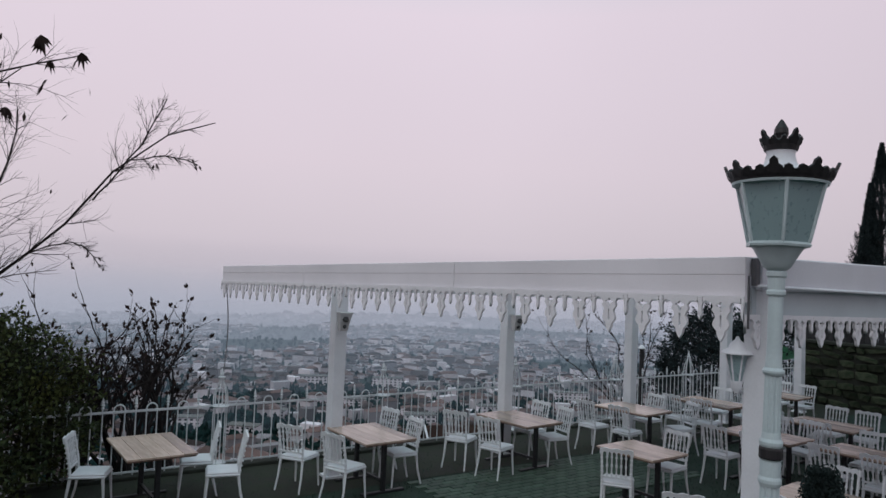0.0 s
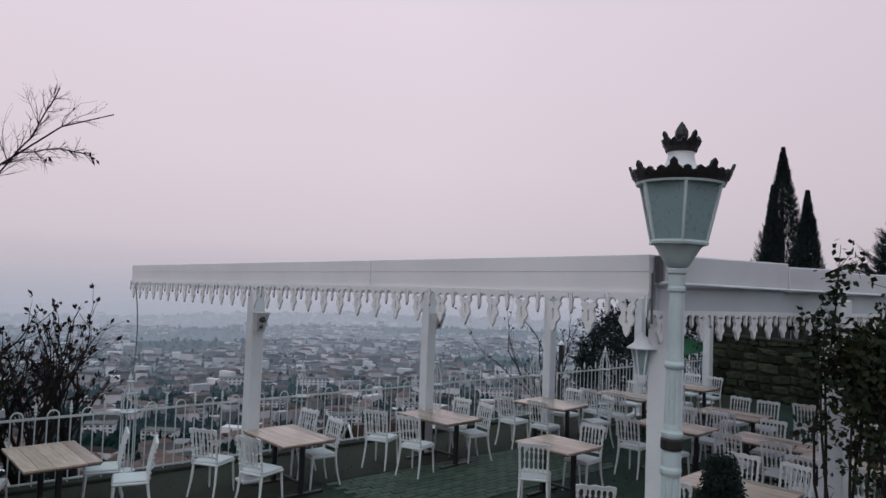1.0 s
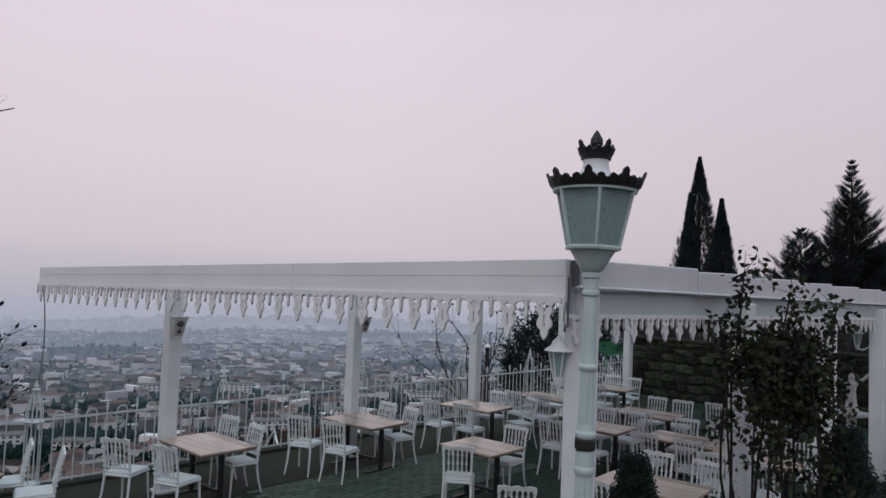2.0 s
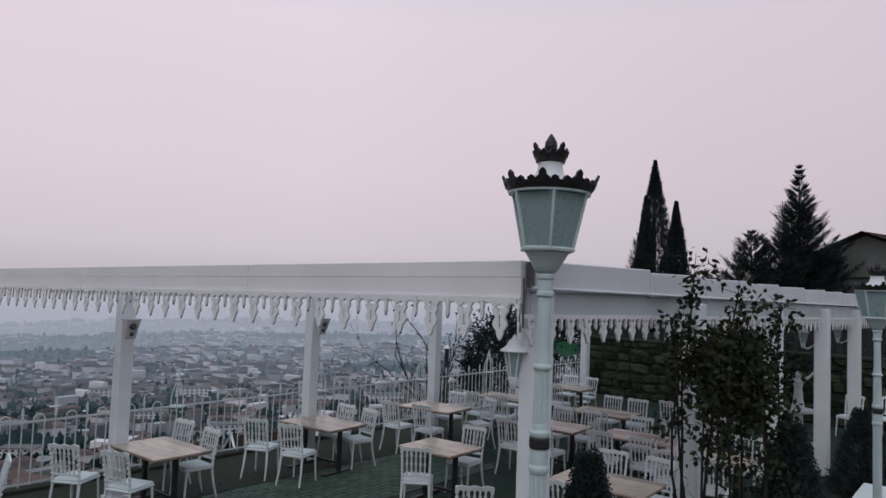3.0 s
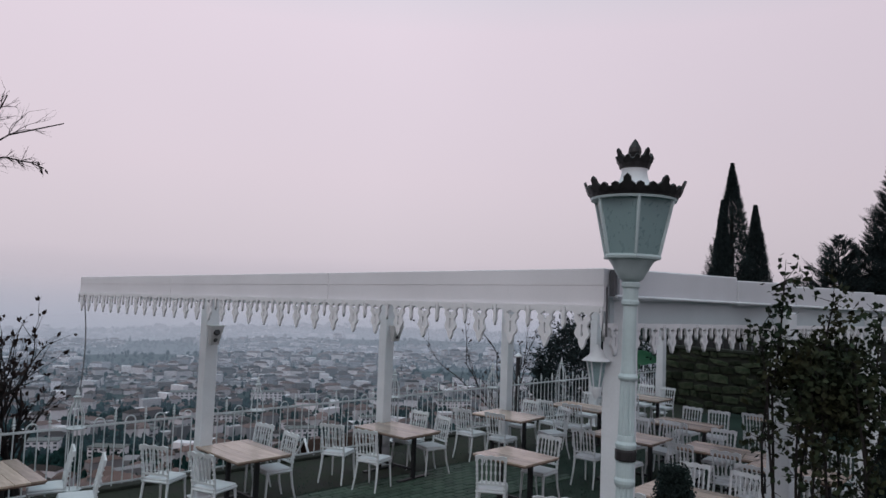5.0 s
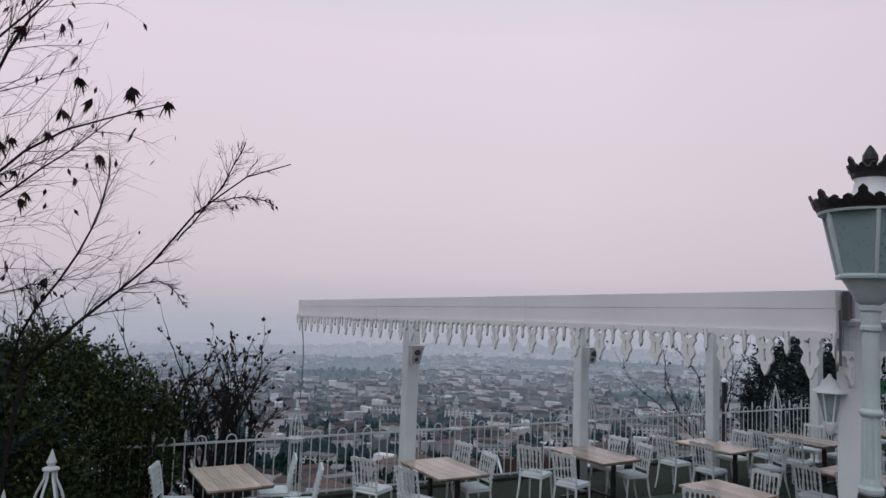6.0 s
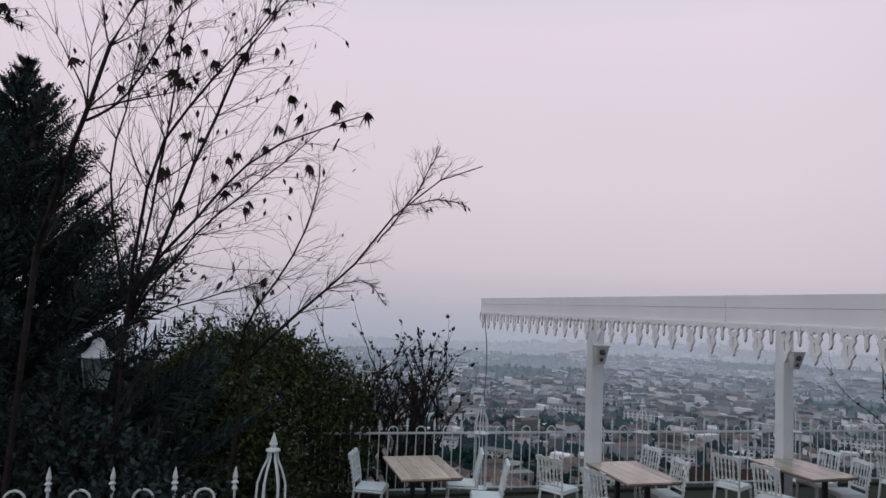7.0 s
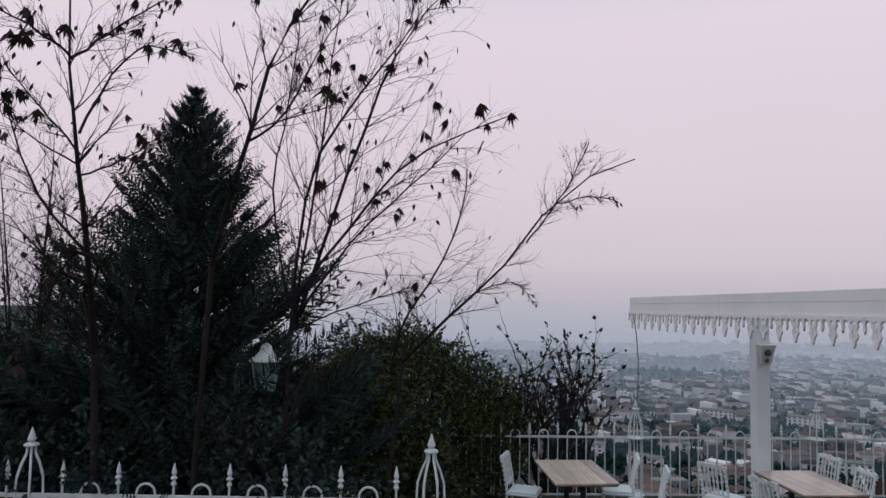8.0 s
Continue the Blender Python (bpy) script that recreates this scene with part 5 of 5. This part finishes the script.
# ---- the town on the plain ----
def town():
    r = random.Random(99)
    wv, wf, rv, rf, tv, tf = [], [], [], [], [], []

    def house_at(x, y, w, d, h, a, flat):
        z = ground_z(x, y) - 1
        c, s = math.cos(a), math.sin(a)
        k = len(wv)
        base = [(-w / 2, -d / 2), (w / 2, -d / 2), (w / 2, d / 2), (-w / 2, d / 2)]
        pl = [(x + c * u - s * v, y + s * u + c * v) for u, v in base]
        wv.extend([(*p, z) for p in pl] + [(*p, z + h) for p in pl])
        wf.extend([(k, k + 1, k + 5, k + 4), (k + 1, k + 2, k + 6, k + 5), (k + 2, k + 3, k + 7, k + 6), (k + 3, k, k + 4, k + 7), (k + 4, k + 5, k + 6, k + 7)])
        if not flat:
            e = 0.6
            q = len(rv)
            o = [(-w / 2 - e, -d / 2 - e), (w / 2 + e, -d / 2 - e), (w / 2 + e, d / 2 + e), (-w / 2 - e, d / 2 + e)]
            rv.extend([(x + c * u - s * v, y + s * u + c * v, z + h + 0.02) for u, v in o])
            ridge = [(-w / 2 + d * 0.4, 0), (w / 2 - d * 0.4, 0)]
            rv.extend([(x + c * u - s * v, y + s * u + c * v, z + h + d * 0.28) for u, v in ridge])
            rf.extend([(q, q + 1, q + 5, q + 4), (q + 1, q + 2, q + 5), (q + 2, q + 3, q + 4, q + 5), (q + 3, q, q + 4)])

    for _ in range(24000):
        dist = 300 + 3100 * r.random() ** 1.15
        yaw = r.uniform(-27, 42)
        x, y = -math.sin(radians(yaw)) * dist, math.cos(radians(yaw)) * dist
        if dist < 950 and r.random() < 0.45:
            continue
        if ground_z(x, y) > -95 and dist < 500:
            continue
        if noise.noise(Vector((x * 0.004, y * 0.004, 3))) > 0.16:
            continue
        big = r.random() < 0.16
        w = r.uniform(13, 24) if big else r.uniform(6.5, 11)
        d = r.uniform(8, 11) if big else r.uniform(5.5, 8)
        h = r.uniform(7, 15) if big else r.uniform(3.5, 7)
        house_at(x, y, w, d, h, r.choice((0.2, 0.2 + 1.57, 0.7, -0.4)) + r.uniform(-0.2, 0.2), r.random() < (0.35 if big else 0.12))
    a = raw("town_walls", wv, wf, M_CITY)
    tagged(a, "pale house walls of the hazy town below", "town", kind="stuff")
    b = raw("town_roofs", rv, rf, M_ROOF)
    tagged(b, "brown and grey tiled roofs of the town below", "town roofs", kind="stuff")
    for q in range(17000):
        dist = 120 + 2700 * r.random() ** 1.25 if q < 11000 else r.uniform(380, 900)
        yaw = r.uniform(-27, 42)
        x, y = -math.sin(radians(yaw)) * dist, math.cos(radians(yaw)) * dist
        wood = noise.noise(Vector((x * 0.004, y * 0.004, 3)))
        if wood < 0.12 and r.random() < 0.55 and dist > 330 and q < 11000:
            continue
        z = ground_z(x, y) - 0.5
        h, w = r.uniform(5, 11), r.uniform(2.2, 4.8)
        if r.random() < 0.12:
            h, w = h * 1.5, w * 0.45
        for _ in range(3):
            ox, oy, oz = r.uniform(-w, w) * 0.5, r.uniform(-w, w) * 0.5, r.uniform(0.3, 0.75) * h
            k = len(tv)
            n = 6
            tv.append((x + ox, y + oy, z + oz + h * 0.32 * r.uniform(0.8, 1.2)))
            for lvl, rad in ((0.12, 0.55), (-0.15, 0.6)):
                for j in range(n):
                    a0 = 6.283 * j / n + lvl
                    q = w * rad * r.uniform(0.7, 1.25)
                    tv.append((x + ox + q * math.cos(a0), y + oy + q * math.sin(a0), z + oz + h * lvl * r.uniform(0.6, 1.4)))
            tv.append((x + ox, y + oy, z + oz - h * 0.35))
            for j in range(n):
                q = (j + 1) % n
                tf.append((k, k + 1 + j, k + 1 + q))
                tf.append((k + 1 + j, k + 1 + n + j, k + 1 + n + q, k + 1 + q))
                tf.append((k + 1 + n + j, k + 1 + 2 * n, k + 1 + n + q))
    c = raw("town_trees", tv, tf, M_CITYTREE)
    tagged(c, "dark trees among the houses and on the hillside", "trees", kind="stuff")


town()


def apartment(yaw, dist, w, d, h, turn, floors, cols, label):
    x, y = -math.sin(radians(yaw)) * dist, math.cos(radians(yaw)) * dist
    t = thing("apartment_building", (x, y, ground_z(x, y) - 1), label, "building", "apartment buildings", turn=turn)
    bm = bmesh.new()
    box(bm, (0, 0, h / 2), (w, d, h))
    part("wall", bm, M_CITY, t)
    bm = bmesh.new()
    box(bm, (0, 0, h + 0.3), (w + 1.2, d + 1.2, 0.6))
    part("roof", bm, M_PLASTER, t)
    bm = bmesh.new()
    box(bm, (0, 0, 0), (w / cols * 0.5, 0.25, h / floors * 0.5))
    me = bpy.data.meshes.new("window")
    bm.to_mesh(me)
    bm.free()
    me.materials.append(M_WINDOW)
    for i in range(cols):
        for j in range(floors):
            hold("window", me, None, t).matrix_basis = pose(-w / 2 + (i + 0.5) * w / cols, -d / 2 - 0.05, (j + 0.55) * h / floors)


for k, (yaw, dist, w, h, fl, co) in enumerate(((16.6, 600, 26, 12, 4, 6), (14.2, 680, 22, 11, 4, 5), (8.2, 740, 30, 12, 4, 7), (2.6, 640, 28, 14, 4, 6), (-3.4, 720, 34, 11, 3, 8), (-7.2, 600, 24, 14, 5, 5), (-9.6, 820, 40, 14, 4, 8), (20.8, 640, 24, 13, 4, 5), (-12.4, 640, 26, 13, 4, 6), (5.4, 880, 36, 16, 5, 7), (11.4, 900, 36, 14, 4, 7))):
    apartment(yaw, dist, w, 13, h, rng.uniform(-14, 14), fl, co, "pale apartment building with rows of windows in the town below")

# ---- haze over the plain, the far distance, painted as glowing sheets one behind the other ----
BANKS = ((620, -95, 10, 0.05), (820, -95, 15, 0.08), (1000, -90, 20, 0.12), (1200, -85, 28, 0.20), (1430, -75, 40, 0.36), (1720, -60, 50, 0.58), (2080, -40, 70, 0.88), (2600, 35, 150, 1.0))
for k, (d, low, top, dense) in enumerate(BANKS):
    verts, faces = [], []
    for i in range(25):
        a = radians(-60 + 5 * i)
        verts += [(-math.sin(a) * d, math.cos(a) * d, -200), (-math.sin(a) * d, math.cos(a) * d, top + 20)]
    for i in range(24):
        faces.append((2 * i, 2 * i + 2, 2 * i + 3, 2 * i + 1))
    # glow colour runs from dim blue nearby to the sky's lilac far off
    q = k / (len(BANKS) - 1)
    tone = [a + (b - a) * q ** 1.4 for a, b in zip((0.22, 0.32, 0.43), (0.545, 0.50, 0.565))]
    ob = raw("haze_sheet", verts, faces, haze_glow("mist", low, top, dense, tone), smooth=True)
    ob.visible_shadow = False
    tagged(ob, "grey-lilac haze over the plain, painted as a glowing sheet", "mist", kind="stuff")


# ---- garden lantern in the shrubbery and a figure by the wall ----
p = (-5.455, 5.685)
gl = thing("garden_lantern", (p[0], p[1], -0.055), "white capped garden lantern on a dark pole among the shrubs", "lantern")
bm = bmesh.new()
lathe(bm, [(0.06, 0), (0.06, 0.1), (0.03, 0.16), (0.03, 2.04), (0.06, 2.09)], 12)
part("pole", bm, M_IRON, gl)
bm = bmesh.new()
lathe(bm, [(0.085, 2.10), (0.13, 2.38)], 6)
part("glass", bm, M_PANE, gl, "frosted glass")
bm = bmesh.new()
lathe(bm, [(0.165, 2.385), (0.155, 2.40), (0.10, 2.44), (0.06, 2.49), (0.05, 2.53), (0.01, 2.56)], 16)
part("cap", bm, M_WHITE, gl, "white cap", smooth=True)
bm = bmesh.new()
for i in range(6):
    a = math.pi / 3 * i
    rod(bm, (0.086 * math.cos(a), 0.086 * math.sin(a), 2.10), (0.132 * math.cos(a), 0.132 * math.sin(a), 2.38), 0.008, seg=5)
part("cage", bm, M_LAMP, gl)
p = tree_point(-0.04, 1.0, 2.95, 16.5, -41.2, 0)
bm = bmesh.new()
lathe(bm, [(0.30, 0.0), (0.30, 0.06), (0.10, 0.1), (0.09, 0.62), (0.34, 0.68), (0.34, 0.73), (0.08, 0.74)], 16)
lathe(bm, [(0.14, 0.74), (0.10, 0.9), (0.075, 1.15), (0.10, 1.3), (0.05, 1.38), (0.06, 1.45), (0.02, 1.52)], 12)
for sx in (-1, 1):
    tube(bm, [(sx * 0.08, 0, 1.3), (sx * 0.22, 0, 1.42), (sx * 0.36, -0.03, 1.58)], 0.04, 7, 0.025)
ob = part("statue", bm, M_BOX)
ob.matrix_basis = pose(p[0], p[1], 0.0, 0, 0, -40)
tagged(ob, "pale stone garden figure on a round pedestal", "statue")

# ---- dark capped pole just outside the fence ----
pole = thing("bollard_lamp", (4.63, 19.01, ground_z(4.63, 19.01)), "dark pole with a small white cap outside the fence", "lamp")
tall = 1.40 - ground_z(4.63, 19.01)
bm = bmesh.new()
lathe(bm, [(0.10, 0.0), (0.10, 0.12), (0.062, 0.18), (0.058, tall - 0.04), (0.066, tall - 0.02)], 12)
part("pole", bm, M_IRON, pole)
bm = bmesh.new()
lathe(bm, [(0.10, tall - 0.02), (0.09, tall + 0.01), (0.045, tall + 0.06), (0.01, tall + 0.08)], 14)
part("cap", bm, M_WHITE, pole, "white cap", smooth=True)

# ---- small house on the slope just below the fence ----
hut = thing("house", (0.55, 56.01, -12.60), "small house with a red-brown roof and white verges below the terrace", "house", turn=18)
bm = bmesh.new()
box(bm, (0, 0, -1.0), (5.2, 4.2, 7.0))
part("wall", bm, M_PLASTER, hut)
for sy in (-1, 1):
    bm = bmesh.new()
    bm.faces.new([bm.verts.new(p) for p in ((-2.9, sy * 2.5, 2.4), (2.9, sy * 2.5, 2.4), (2.9, 0, 4.2), (-2.9, 0, 4.2))])
    bmesh.ops.solidify(bm, geom=list(bm.faces), thickness=0.12)
    part("roof", bm, M_TILE, hut, "red-brown tiled roof")
    for sx in (-2.95, 2.95):
        bm = bmesh.new()
        tube(bm, [(sx, sy * 2.5, 2.42), (sx, 0, 4.24)], 0.09, 6)
        part("verge", bm, M_WHITE, hut, "white verge board")
